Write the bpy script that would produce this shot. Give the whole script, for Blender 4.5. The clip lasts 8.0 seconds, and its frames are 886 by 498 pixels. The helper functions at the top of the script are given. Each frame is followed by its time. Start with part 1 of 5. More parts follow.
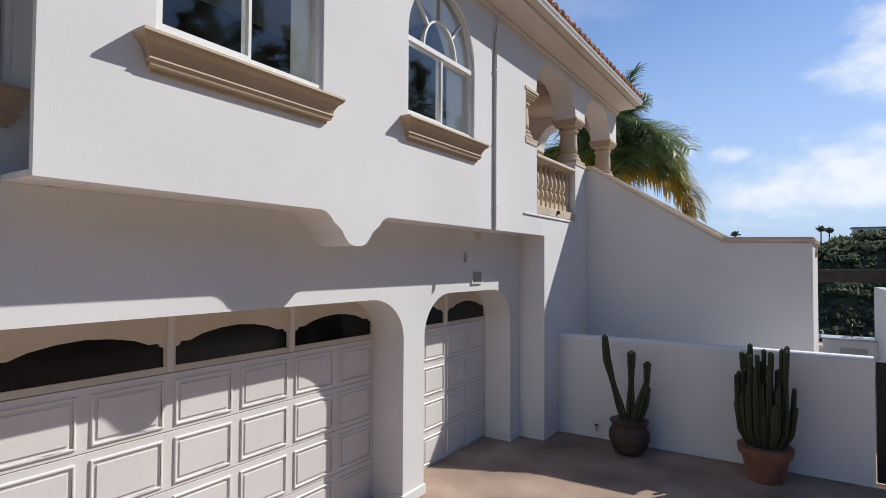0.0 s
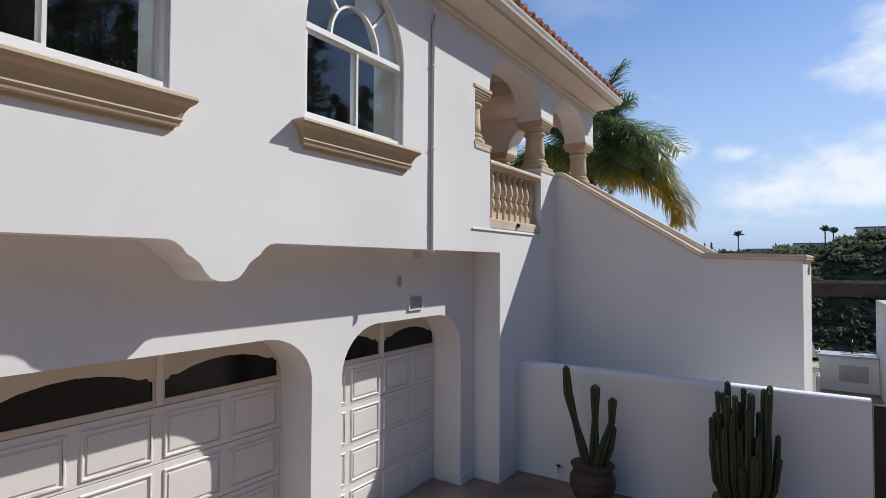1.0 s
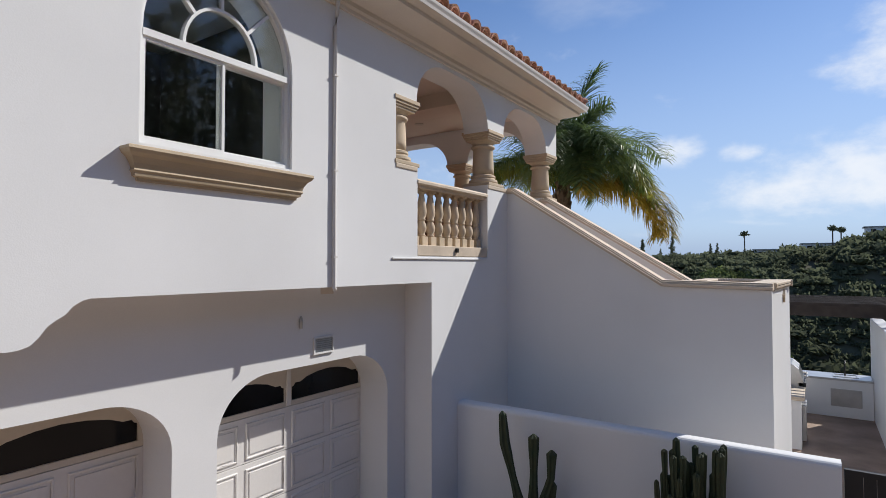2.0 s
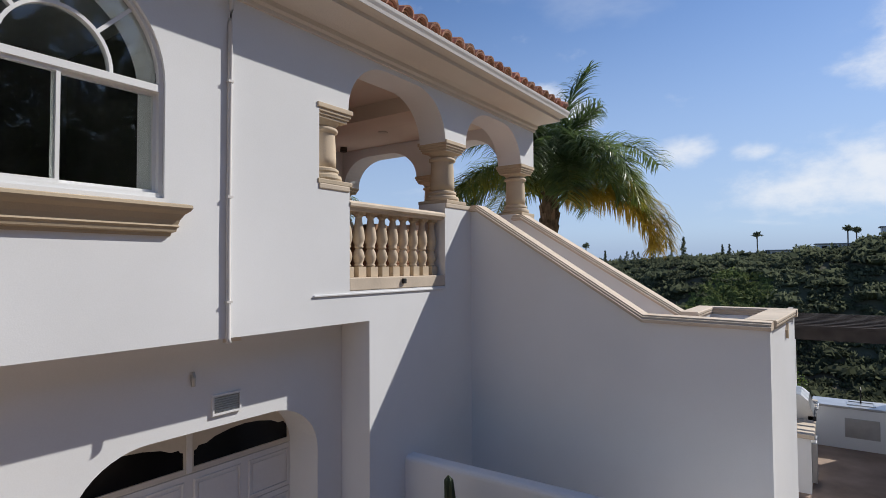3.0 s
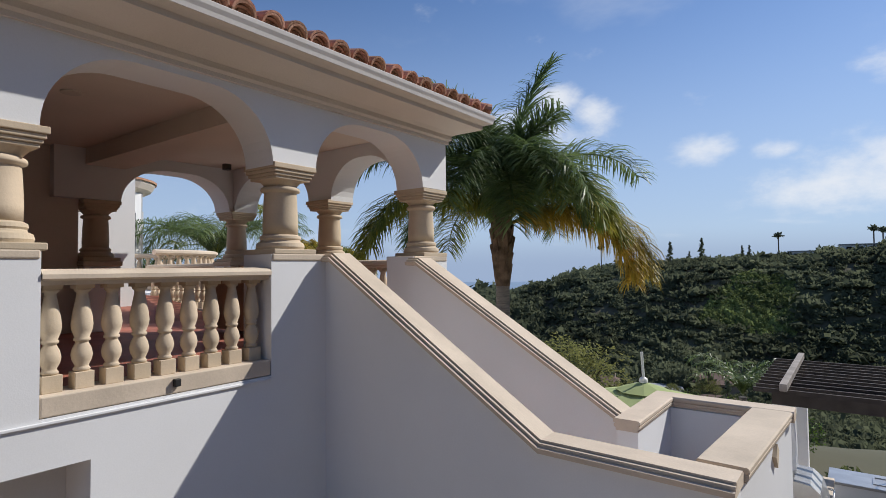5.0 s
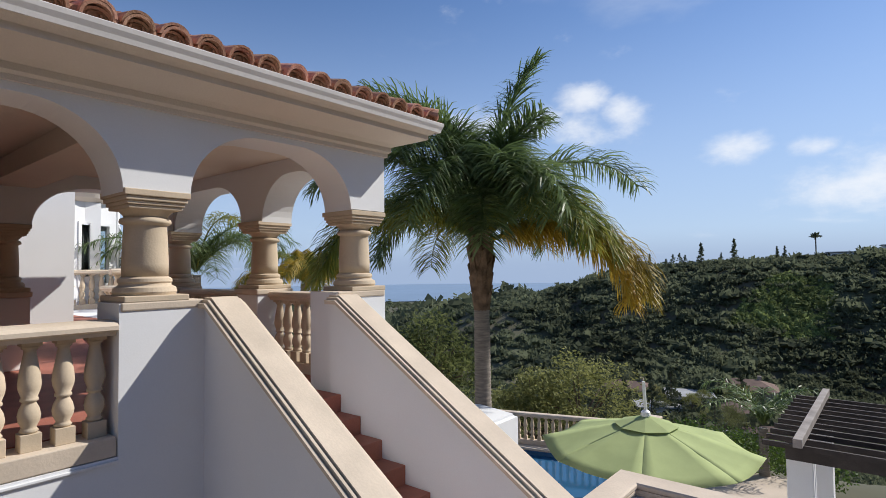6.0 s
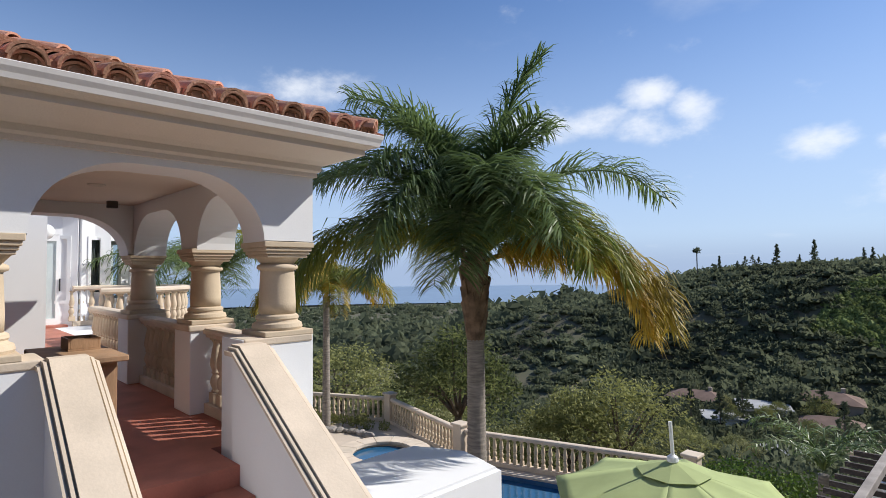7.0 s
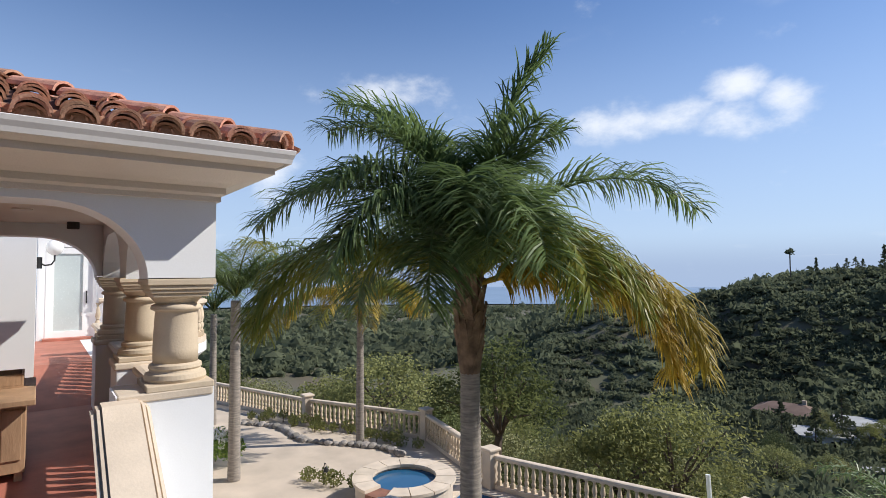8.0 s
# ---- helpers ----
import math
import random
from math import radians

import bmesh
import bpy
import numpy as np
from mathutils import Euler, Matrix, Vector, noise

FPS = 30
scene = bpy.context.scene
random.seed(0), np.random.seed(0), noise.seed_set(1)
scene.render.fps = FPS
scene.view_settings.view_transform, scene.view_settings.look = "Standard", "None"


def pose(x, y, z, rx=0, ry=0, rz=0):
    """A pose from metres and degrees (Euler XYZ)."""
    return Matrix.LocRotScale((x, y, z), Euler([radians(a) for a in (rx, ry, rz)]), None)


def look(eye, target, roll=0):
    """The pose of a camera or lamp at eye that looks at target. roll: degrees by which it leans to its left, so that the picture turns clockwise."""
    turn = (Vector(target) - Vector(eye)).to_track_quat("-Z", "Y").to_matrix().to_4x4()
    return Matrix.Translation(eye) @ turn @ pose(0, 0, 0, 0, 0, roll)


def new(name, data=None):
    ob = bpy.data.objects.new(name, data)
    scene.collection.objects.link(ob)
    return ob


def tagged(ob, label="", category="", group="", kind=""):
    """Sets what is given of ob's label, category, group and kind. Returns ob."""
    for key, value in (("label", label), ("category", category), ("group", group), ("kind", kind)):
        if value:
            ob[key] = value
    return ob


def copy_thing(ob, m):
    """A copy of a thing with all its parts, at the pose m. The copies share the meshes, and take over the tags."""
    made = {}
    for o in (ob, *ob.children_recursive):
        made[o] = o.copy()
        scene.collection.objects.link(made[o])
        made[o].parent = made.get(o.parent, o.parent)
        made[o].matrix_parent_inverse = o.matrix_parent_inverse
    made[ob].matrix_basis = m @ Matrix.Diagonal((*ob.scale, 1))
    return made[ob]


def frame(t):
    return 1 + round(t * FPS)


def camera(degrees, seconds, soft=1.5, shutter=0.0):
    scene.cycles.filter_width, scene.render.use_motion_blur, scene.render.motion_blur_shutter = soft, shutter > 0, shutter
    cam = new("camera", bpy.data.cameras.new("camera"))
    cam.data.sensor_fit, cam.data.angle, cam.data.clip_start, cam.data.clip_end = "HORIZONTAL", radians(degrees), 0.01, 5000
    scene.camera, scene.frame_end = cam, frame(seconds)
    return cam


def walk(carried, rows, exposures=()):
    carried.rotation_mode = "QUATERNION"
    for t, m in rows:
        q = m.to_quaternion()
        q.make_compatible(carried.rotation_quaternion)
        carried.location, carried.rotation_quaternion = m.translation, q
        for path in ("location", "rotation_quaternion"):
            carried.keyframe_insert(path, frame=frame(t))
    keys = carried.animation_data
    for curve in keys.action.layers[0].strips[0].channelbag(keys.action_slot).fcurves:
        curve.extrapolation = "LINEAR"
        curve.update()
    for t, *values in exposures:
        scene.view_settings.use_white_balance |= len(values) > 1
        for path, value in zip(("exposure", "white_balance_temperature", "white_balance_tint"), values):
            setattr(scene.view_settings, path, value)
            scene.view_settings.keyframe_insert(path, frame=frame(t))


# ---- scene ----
cam = camera(77.9, 8.0, soft=0.75)
METRES, EYE, TILT, LEAN, TURN = 12.0, 2.925, -0.586, 0.382, 33.1
ROWS = [
    (0.0, 0.0, 0.0, 0.0, -0.03, 2.15, -0.69),
    (0.5, 0.036, 0.0448, 0.013, 0.16, 2.15, -0.68),
    (1.0, 0.0734, 0.0839, 0.0276, 0.29, 2.06, -0.68),
    (1.5, 0.1156, 0.1197, 0.0434, 0.45, 2.13, -0.51),
    (2.0, 0.1611, 0.1547, 0.0617, 0.92, 2.2, -0.36),
    (3.5, 0.2588, 0.2901, 0.1093, 2.54, 2.41, -0.0),
    (4.0, 0.2959, 0.3422, 0.1252, 3.08, 2.4, 0.01),
    (4.5, 0.3304, 0.3926, 0.1412, 3.42, 2.39, -0.01),
    (5.0, 0.3662, 0.4408, 0.1564, 3.73, 2.5, 0.18),
    (6.5, 0.4863, 0.5905, 0.205, 9.26, 2.69, 0.17),
    (7.0, 0.5297, 0.6405, 0.2202, 12.81, 2.79, 0.09),
    (7.5, 0.5685, 0.6907, 0.2345, 16.89, 2.83, -0.1),
    (8.0, 0.6066, 0.7488, 0.2492, 20.43, 2.82, -0.27),
]
walk(cam, [(t, pose(0, 0, EYE, TILT, LEAN, TURN) @ pose(METRES * x, METRES * y, METRES * z, 90 + pitch, roll, yaw)) for t, x, y, z, yaw, pitch, roll in ROWS],
     exposures=((0.0, 0.06), (2.0, 0.0), (4.0, -0.13), (5.0, -0.12), (6.5, 0.10), (8.0, 0.16)))

# ---- world, sun ----
SUN = Vector((0.38, 0.67, 0.64)).normalized()
sun = new("sun", bpy.data.lights.new("sun", "SUN"))
sun.data.energy, sun.data.angle, sun.data.color = 4.9, radians(0.53), (1.0, 0.965, 0.91)
sun.matrix_world = look(SUN * 50, (0, 0, 0))
world = bpy.data.worlds.new("world")
scene.world = world
world.use_nodes = True
wn, wl = world.node_tree.nodes, world.node_tree.links
wn.clear()
sky = wn.new("ShaderNodeTexSky")
sky.sky_type, sky.sun_disc = "NISHITA", False
sky.sun_elevation, sky.sun_rotation = math.asin(SUN.z), math.atan2(SUN.x, SUN.y)
sky.air_density, sky.dust_density, sky.ozone_density, sky.altitude = 1.0, 0.25, 3.0, 200
coord, parts_xyz = wn.new("ShaderNodeTexCoord"), wn.new("ShaderNodeSeparateXYZ")
wl.new(coord.outputs["Generated"], parts_xyz.inputs[0])


def sky_math(op, a, b):
    m = wn.new("ShaderNodeMath")
    m.operation = op
    for i, v in enumerate((a, b)):
        if isinstance(v, (int, float)):
            m.inputs[i].default_value = v
        else:
            wl.new(v, m.inputs[i])
    return m.outputs[0]


def sky_range(v, a, b, c=0.0, d=1.0):
    m = wn.new("ShaderNodeMapRange")
    m.interpolation_type = "SMOOTHSTEP"
    for i, k in enumerate((a, b, c, d)):
        m.inputs[i + 1].default_value = k
    wl.new(v, m.inputs[0])
    return m.outputs[0]


def sky_mix(fac, a, b, blend="MIX"):
    m = wn.new("ShaderNodeMix")
    m.data_type, m.blend_type = "RGBA", blend
    for i, v in ((0, fac), (6, a), (7, b)):
        if isinstance(v, (int, float)):
            m.inputs[i].default_value = v
        elif isinstance(v, tuple):
            m.inputs[i].default_value = (*v, 1)
        else:
            wl.new(v, m.inputs[i])
    return m.outputs[2]


# scattered fair-weather cloud on a flat layer
up = sky_math("MAXIMUM", parts_xyz.outputs[2], 0.0)
layer = sky_math("ADD", up, 0.10)
flat_xyz = wn.new("ShaderNodeCombineXYZ")
wl.new(sky_math("DIVIDE", parts_xyz.outputs[0], layer), flat_xyz.inputs[0])
wl.new(sky_math("DIVIDE", parts_xyz.outputs[1], layer), flat_xyz.inputs[1])
flat_xyz.inputs[2].default_value = 4.3
cloud = wn.new("ShaderNodeTexNoise")
cloud.inputs["Scale"].default_value, cloud.inputs["Detail"].default_value, cloud.inputs["Roughness"].default_value = 0.8, 7, 0.55
wl.new(flat_xyz.outputs[0], cloud.inputs["Vector"])
def cloud_bank(a, e, w, h):
    """A soft bank of cloud at bearing a (degrees left of north) and elevation e, w by h degrees in half size."""
    c = Vector((-math.sin(radians(a)) * math.cos(radians(e)), math.cos(radians(a)) * math.cos(radians(e)), math.sin(radians(e))))
    sub, mul, ln = (wn.new("ShaderNodeVectorMath") for _ in range(3))
    sub.operation, mul.operation, ln.operation = "SUBTRACT", "MULTIPLY", "LENGTH"
    wl.new(coord.outputs["Generated"], sub.inputs[0])
    sub.inputs[1].default_value = c
    wl.new(sub.outputs[0], mul.inputs[0])
    mul.inputs[1].default_value = (1 / radians(w), 1 / radians(w), 1 / radians(h))
    wl.new(mul.outputs[0], ln.inputs[0])
    return sky_range(ln.outputs["Value"], 1.25, 0.0)


puff = wn.new("ShaderNodeTexNoise")
puff.inputs["Scale"].default_value, puff.inputs["Detail"].default_value, puff.inputs["Roughness"].default_value = 9.0, 8, 0.60
stretch_dir = wn.new("ShaderNodeVectorMath")
stretch_dir.operation = "MULTIPLY"
stretch_dir.inputs[1].default_value = (1.0, 1.0, 1.7)
wl.new(coord.outputs["Generated"], stretch_dir.inputs[0])
wl.new(stretch_dir.outputs[0], puff.inputs["Vector"])
banks = 0.0
for bank in ((33, 14.4, 9.5, 2.8), (25.5, 13.6, 4.5, 2.6), (25, 16.8, 3.6, 2.2), (20.5, 15, 4, 2.6), (11.3, 10.9, 5.5, 2.3), (5.8, 10.3, 3, 1.4), (60, 18.2, 8, 3), (71, 9.5, 4, 4), (1, 7.0, 8, 3.8), (-6, 8, 9, 5), (-9, 17, 9, 7), (-13, 9, 9, 5), (-24, 11, 9, 5), (100, 14, 10, 4), (-60, 14, 12, 5), (-110, 16, 14, 6), (150, 15, 14, 5)):
    banks = sky_math("MAXIMUM", banks, cloud_bank(*bank))
cover = sky_range(sky_math("ADD", sky_math("MULTIPLY", banks, 0.44), puff.outputs[0]), 0.60, 1.06)
wisps = sky_math("MULTIPLY", sky_math("MULTIPLY", sky_range(cloud.outputs[0], 0.58, 0.80), sky_range(up, 0.62, 0.30)), 0.5)
tinted = sky_mix(1.0, sky.outputs[0], (0.83, 0.955, 1.15), "MULTIPLY")
hazy = sky_mix(sky_range(up, 0.50, 0.0, 0.0, 0.80), tinted, (4.5, 5.7, 7.8))
hazy = sky_mix(sky_range(up, 0.07, 0.0, 0.0, 0.7), hazy, (3.0, 4.0, 6.0))
thin = sky_mix(wisps, hazy, (8.0, 8.5, 9.2))
clouded = sky_mix(sky_math("MULTIPLY", cover, 0.85), thin, (8.6, 8.9, 9.4))
wbg, wout = wn.new("ShaderNodeBackground"), wn.new("ShaderNodeOutputWorld")
wbg.inputs["Strength"].default_value = 0.105
wl.new(clouded, wbg.inputs["Color"])
wl.new(wbg.outputs[0], wout.inputs[0])


# ---- materials ----
def material(name, base, rough=0.8, var=0.12, scale=1.5, fine=40.0, bump=0.15, metal=0.0, spec=0.4, second=None, rand=0.0, island=False, stretch=(1, 1, 1)):
    """A surface with broad stains and fine grain in colour and relief, in object-independent metres."""
    m = bpy.data.materials.new(name)
    m.use_nodes = True
    n, l = m.node_tree.nodes, m.node_tree.links
    b = n["Principled BSDF"]
    b.inputs["Metallic"].default_value, b.inputs["Specular IOR Level"].default_value = metal, spec
    geo, mp = n.new("ShaderNodeNewGeometry"), n.new("ShaderNodeMapping")
    mp.inputs["Scale"].default_value = stretch
    l.new(geo.outputs["Position"], mp.inputs[0])
    big, small = n.new("ShaderNodeTexNoise"), n.new("ShaderNodeTexNoise")
    big.inputs["Scale"].default_value, big.inputs["Detail"].default_value = scale, 5
    small.inputs["Scale"].default_value, small.inputs["Detail"].default_value = fine, 4
    for t in (big, small):
        l.new(mp.outputs[0], t.inputs["Vector"])
    mix = n.new("ShaderNodeMix")
    mix.data_type = "RGBA"
    dark = second or [c * (1 - 2.2 * var) for c in base]
    light = base if second else [min(1, c * (1 + 0.6 * var)) for c in base]
    mix.inputs[6].default_value, mix.inputs[7].default_value = (*dark, 1), (*light, 1)
    ramp = n.new("ShaderNodeMapRange")
    ramp.inputs[1].default_value, ramp.inputs[2].default_value = 0.3, 0.7
    l.new(big.outputs[0], ramp.inputs[0])
    l.new(ramp.outputs[0], mix.inputs[0])
    hsv = n.new("ShaderNodeHueSaturation")
    l.new(mix.outputs[2], hsv.inputs["Color"])
    val = n.new("ShaderNodeMapRange")
    val.inputs[3].default_value, val.inputs[4].default_value = 1 - var, 1 + var
    l.new(small.outputs[0], val.inputs[0])
    source = val.outputs[0]
    if rand or island:
        r = geo.outputs["Random Per Island"] if island else n.new("ShaderNodeObjectInfo").outputs["Random"]
        rr, mul = n.new("ShaderNodeMapRange"), n.new("ShaderNodeMath")
        rr.inputs[3].default_value, rr.inputs[4].default_value = 1 - rand, 1 + rand
        l.new(r, rr.inputs[0])
        mul.operation = "MULTIPLY"
        l.new(rr.outputs[0], mul.inputs[0])
        l.new(source, mul.inputs[1])
        source = mul.outputs[0]
        hr = n.new("ShaderNodeMapRange")
        hr.inputs[3].default_value, hr.inputs[4].default_value = 0.5 + rand * 0.04, 0.5 - rand * 0.04
        l.new(r, hr.inputs[0])
        l.new(hr.outputs[0], hsv.inputs["Hue"])
    l.new(source, hsv.inputs["Value"])
    l.new(hsv.outputs[0], b.inputs["Base Color"])
    rg = n.new("ShaderNodeMapRange")
    rg.inputs[3].default_value, rg.inputs[4].default_value = max(0, rough - 0.08), min(1, rough + 0.08)
    l.new(small.outputs[0], rg.inputs[0])
    l.new(rg.outputs[0], b.inputs["Roughness"])
    if bump:
        bp = n.new("ShaderNodeBump")
        bp.inputs["Strength"].default_value, bp.inputs["Distance"].default_value = bump, 0.02
        l.new(small.outputs[0], bp.inputs["Height"])
        l.new(bp.outputs[0], b.inputs["Normal"])
    return m


def glass(name, tint=(0.85, 0.9, 0.9), rough=0.02):
    m = bpy.data.materials.new(name)
    m.use_nodes = True
    b = m.node_tree.nodes["Principled BSDF"]
    b.inputs["Base Color"].default_value = (*tint, 1)
    b.inputs["Transmission Weight"].default_value, b.inputs["Roughness"].default_value, b.inputs["IOR"].default_value = 1.0, rough, 1.5
    return m


def leafy(name, base, through_light=0.35, **kw):
    """Foliage: part of the light passes through the blade."""
    m = material(name, base, **kw)
    n, l = m.node_tree.nodes, m.node_tree.links
    b, out = n["Principled BSDF"], n["Material Output"]
    tr, mx = n.new("ShaderNodeBsdfTranslucent"), n.new("ShaderNodeMixShader")
    mx.inputs[0].default_value = through_light
    l.new(b.inputs["Base Color"].links[0].from_socket, tr.inputs["Color"])
    l.new(b.outputs[0], mx.inputs[1])
    l.new(tr.outputs[0], mx.inputs[2])
    l.new(mx.outputs[0], out.inputs["Surface"])
    return m


STUCCO = material("white_stucco", (0.80, 0.80, 0.80), 0.9, 0.035, 0.6, 90, 0.035, spec=0.2)
SOFFIT = material("cream_plaster", (0.74, 0.66, 0.575), 0.9, 0.04, 0.8, 60, 0.2, spec=0.2)
STONE = material("cast_stone", (0.60, 0.485, 0.35), 0.8, 0.06, 3.5, 55, 0.09, spec=0.3, rand=0.06)
COPING = material("coping_stone", (0.66, 0.55, 0.43), 0.8, 0.08, 2.5, 50, 0.1, spec=0.3, rand=0.05)
SILL = material("sill_paint", (0.47, 0.37, 0.25), 0.7, 0.05, 2.0, 60, 0.15)
GUTTER = material("gutter_paint", (0.70, 0.67, 0.64), 0.6, 0.05, 1.5, 40, 0.03)
WHITE = material("white_paint", (0.80, 0.80, 0.79), 0.45, 0.03, 1.5, 40, 0.03)
DOORPAINT = material("garage_door_paint", (0.76, 0.735, 0.71), 0.5, 0.04, 1.2, 30, 0.05)
CREAM = material("cream_trim", (0.64, 0.58, 0.50), 0.6, 0.05, 1.5, 40, 0.08)
DARKGLASS = material("dark_glass", (0.008, 0.008, 0.009), 0.12, 0.05, 1, 20, 0, spec=0.22)
PANE = glass("window_glass")
# near-black base colour carries the gloom of rooms behind the glass
ROOM_UNLIT = material("interior_shade_in_colour", (0.10, 0.10, 0.10), 0.9, 0.2, 1, 20, 0)
CURTAIN = material("grey_curtain", (0.35, 0.36, 0.36), 0.9, 0.1, 2, 50, 0.1)
CLAY = material("clay_tile", (0.60, 0.34, 0.235), 0.85, 0.16, 7, 60, 0.3, spec=0.25, second=(0.40, 0.19, 0.125), rand=0.26)
CLAYDARK = material("roof_underlay", (0.10, 0.05, 0.04), 0.95, 0.2, 3, 40, 0.2)
REDTILE = material("red_floor_tile", (0.40, 0.15, 0.10), 0.6, 0.12, 3, 60, 0.12, rand=0.10)
PAVING = material("terracotta_concrete", (0.42, 0.305, 0.235), 0.85, 0.15, 1.1, 45, 0.2, second=(0.20, 0.145, 0.11))
PATIO = material("buff_patio_stone", (0.58, 0.48, 0.38), 0.85, 0.10, 0.9, 45, 0.2)
BLACK = material("dark_metal", (0.03, 0.03, 0.03), 0.5, 0.1, 3, 40, 0.05, metal=0.3)
WOODDARK = material("dark_stained_wood", (0.06, 0.048, 0.042), 0.75, 0.2, 4, 60, 0.2)
GREYWOOD = material("weathered_wood", (0.33, 0.29, 0.26), 0.8, 0.15, 4, 60, 0.2)
STEEL = material("brushed_steel", (0.5, 0.5, 0.5), 0.35, 0.08, 4, 80, 0.05, metal=0.9)
SOILPOT = material("potting_soil", (0.06, 0.045, 0.035), 0.95, 0.3, 8, 40, 0.5)
CLAYPOT = material("clay_pot", (0.26, 0.12, 0.08), 0.75, 0.12, 4, 50, 0.15)
CACTUS = material("cactus_skin", (0.035, 0.055, 0.03), 0.7, 0.2, 6, 40, 0.2, spec=0.3, second=(0.055, 0.06, 0.03))
PALMLEAF = leafy("palm_leaf", (0.17, 0.24, 0.085), 0.45, rough=0.42, var=0.15, scale=2, fine=12, bump=0, spec=0.5, rand=0.25)
PALMOLD = leafy("palm_leaf_yellowed", (0.46, 0.33, 0.04), 0.4, rough=0.5, var=0.15, scale=2, fine=12, bump=0, spec=0.4, rand=0.2)
TRUNK = material("palm_bark", (0.30, 0.26, 0.22), 0.9, 0.2, 5, 30, 0.5, stretch=(1, 1, 6))
BOOT = material("palm_boot", (0.20, 0.13, 0.08), 0.9, 0.3, 6, 30, 0.5)
UMBRELLA = leafy("green_canvas", (0.50, 0.57, 0.27), 0.25, rough=0.9, var=0.05, scale=2, fine=90, bump=0.1, spec=0.15)
SOIL = material("chaparral_ground", (0.085, 0.10, 0.055), 0.95, 0.2, 0.03, 0.9, 0.5, second=(0.12, 0.095, 0.062))
LEAFMID = leafy("olive_foliage", (0.27, 0.28, 0.10), 0.4, rough=0.7, var=0.15, scale=0.6, fine=4, bump=0, spec=0.25, rand=0.28, island=True)
LEAFFAR = leafy("chaparral_foliage", (0.16, 0.18, 0.108), 0.5, rough=0.9, var=0.2, scale=0.03, fine=1, bump=0, spec=0.05, rand=0.15, island=True)
WATERBED = material("pool_plaster", (0.03, 0.12, 0.26), 0.6, 0.08, 1, 20, 0.05)
BARK = material("grey_bark", (0.16, 0.12, 0.09), 0.9, 0.2, 5, 40, 0.4)
LAMPGLASS = material("opal_glass", (0.85, 0.84, 0.82), 0.25, 0.02, 3, 30, 0)
FROST = material("frosted_glass", (0.52, 0.58, 0.57), 0.25, 0.05, 1, 30, 0, spec=0.6)


# ---- mesh helpers ----
def part(name, bm, mat, parent=None, label="", smooth=False):
    me = bpy.data.meshes.new(name)
    bmesh.ops.recalc_face_normals(bm, faces=bm.faces)
    if smooth:
        for f in bm.faces:
            f.smooth = True
    bm.to_mesh(me)
    bm.free()
    me.materials.append(mat)
    ob = new(name, me)
    if parent:
        ob.parent = parent
    if label:
        ob["label"] = label
    return ob


def thing(name, label, category, at=(0, 0, 0), turn=0, group="", kind=""):
    e = new(name)
    e.matrix_basis = pose(*at, 0, 0, turn)
    return tagged(e, label, category, group, kind)


def add_box(bm, x0, x1, y0, y1, z0, z1, bevel=0.0):
    vs = [bm.verts.new((x, y, z)) for z in (z0, z1) for x, y in ((x0, y0), (x1, y0), (x1, y1), (x0, y1))]
    fs = [bm.faces.new([vs[i] for i in f]) for f in ((3, 2, 1, 0), (4, 5, 6, 7), (0, 1, 5, 4), (1, 2, 6, 5), (2, 3, 7, 6), (3, 0, 4, 7))]
    if bevel:
        es = {e for f in fs for e in f.edges}
        bmesh.ops.bevel(bm, geom=list(es), offset=bevel, segments=2, profile=0.5, affect="EDGES")
    return bm


def box_mesh(*a, bevel=0.0):
    return add_box(bmesh.new(), *a, bevel=bevel)


def slab(loops, put, lo, hi, bm=None):
    """A plate with holes: 2D loops (outline first), put(u, v, w) to 3D, from w=lo to w=hi."""
    from mathutils.geometry import tessellate_polygon
    bm = bm or bmesh.new()
    flat = [p for loop in loops for p in loop]
    tris = tessellate_polygon([[Vector((u, v, 0)) for u, v in loop] for loop in loops])
    a = [bm.verts.new(put(u, v, lo)) for u, v in flat]
    b = [bm.verts.new(put(u, v, hi)) for u, v in flat]
    for t in tris:
        for vs in (a, b):
            try:
                bm.faces.new([vs[i] for i in t])
            except ValueError:
                pass
    k = 0
    for loop in loops:
        for i in range(len(loop)):
            j = (i + 1) % len(loop)
            bm.faces.new((a[k + i], a[k + j], b[k + j], b[k + i]))
        k += len(loop)
    return bm


def on_x(u, v, w):
    return (w, u, v)


def on_y(u, v, w):
    return (u, w, v)


def on_z(u, v, w):
    return (u, v, w)


def lathe(bm, profile, at=(0, 0, 0), seg=20, square=0.0):
    rings = []
    for r, z in profile:
        rings.append([bm.verts.new((at[0] + r * math.cos(2 * math.pi * i / seg), at[1] + r * math.sin(2 * math.pi * i / seg), at[2] + z)) for i in range(seg)])
    for p, q in zip(rings, rings[1:]):
        for i in range(seg):
            bm.faces.new((p[i], p[(i + 1) % seg], q[(i + 1) % seg], q[i]))
    bm.faces.new(rings[0][::-1])
    bm.faces.new(rings[-1])
    return bm


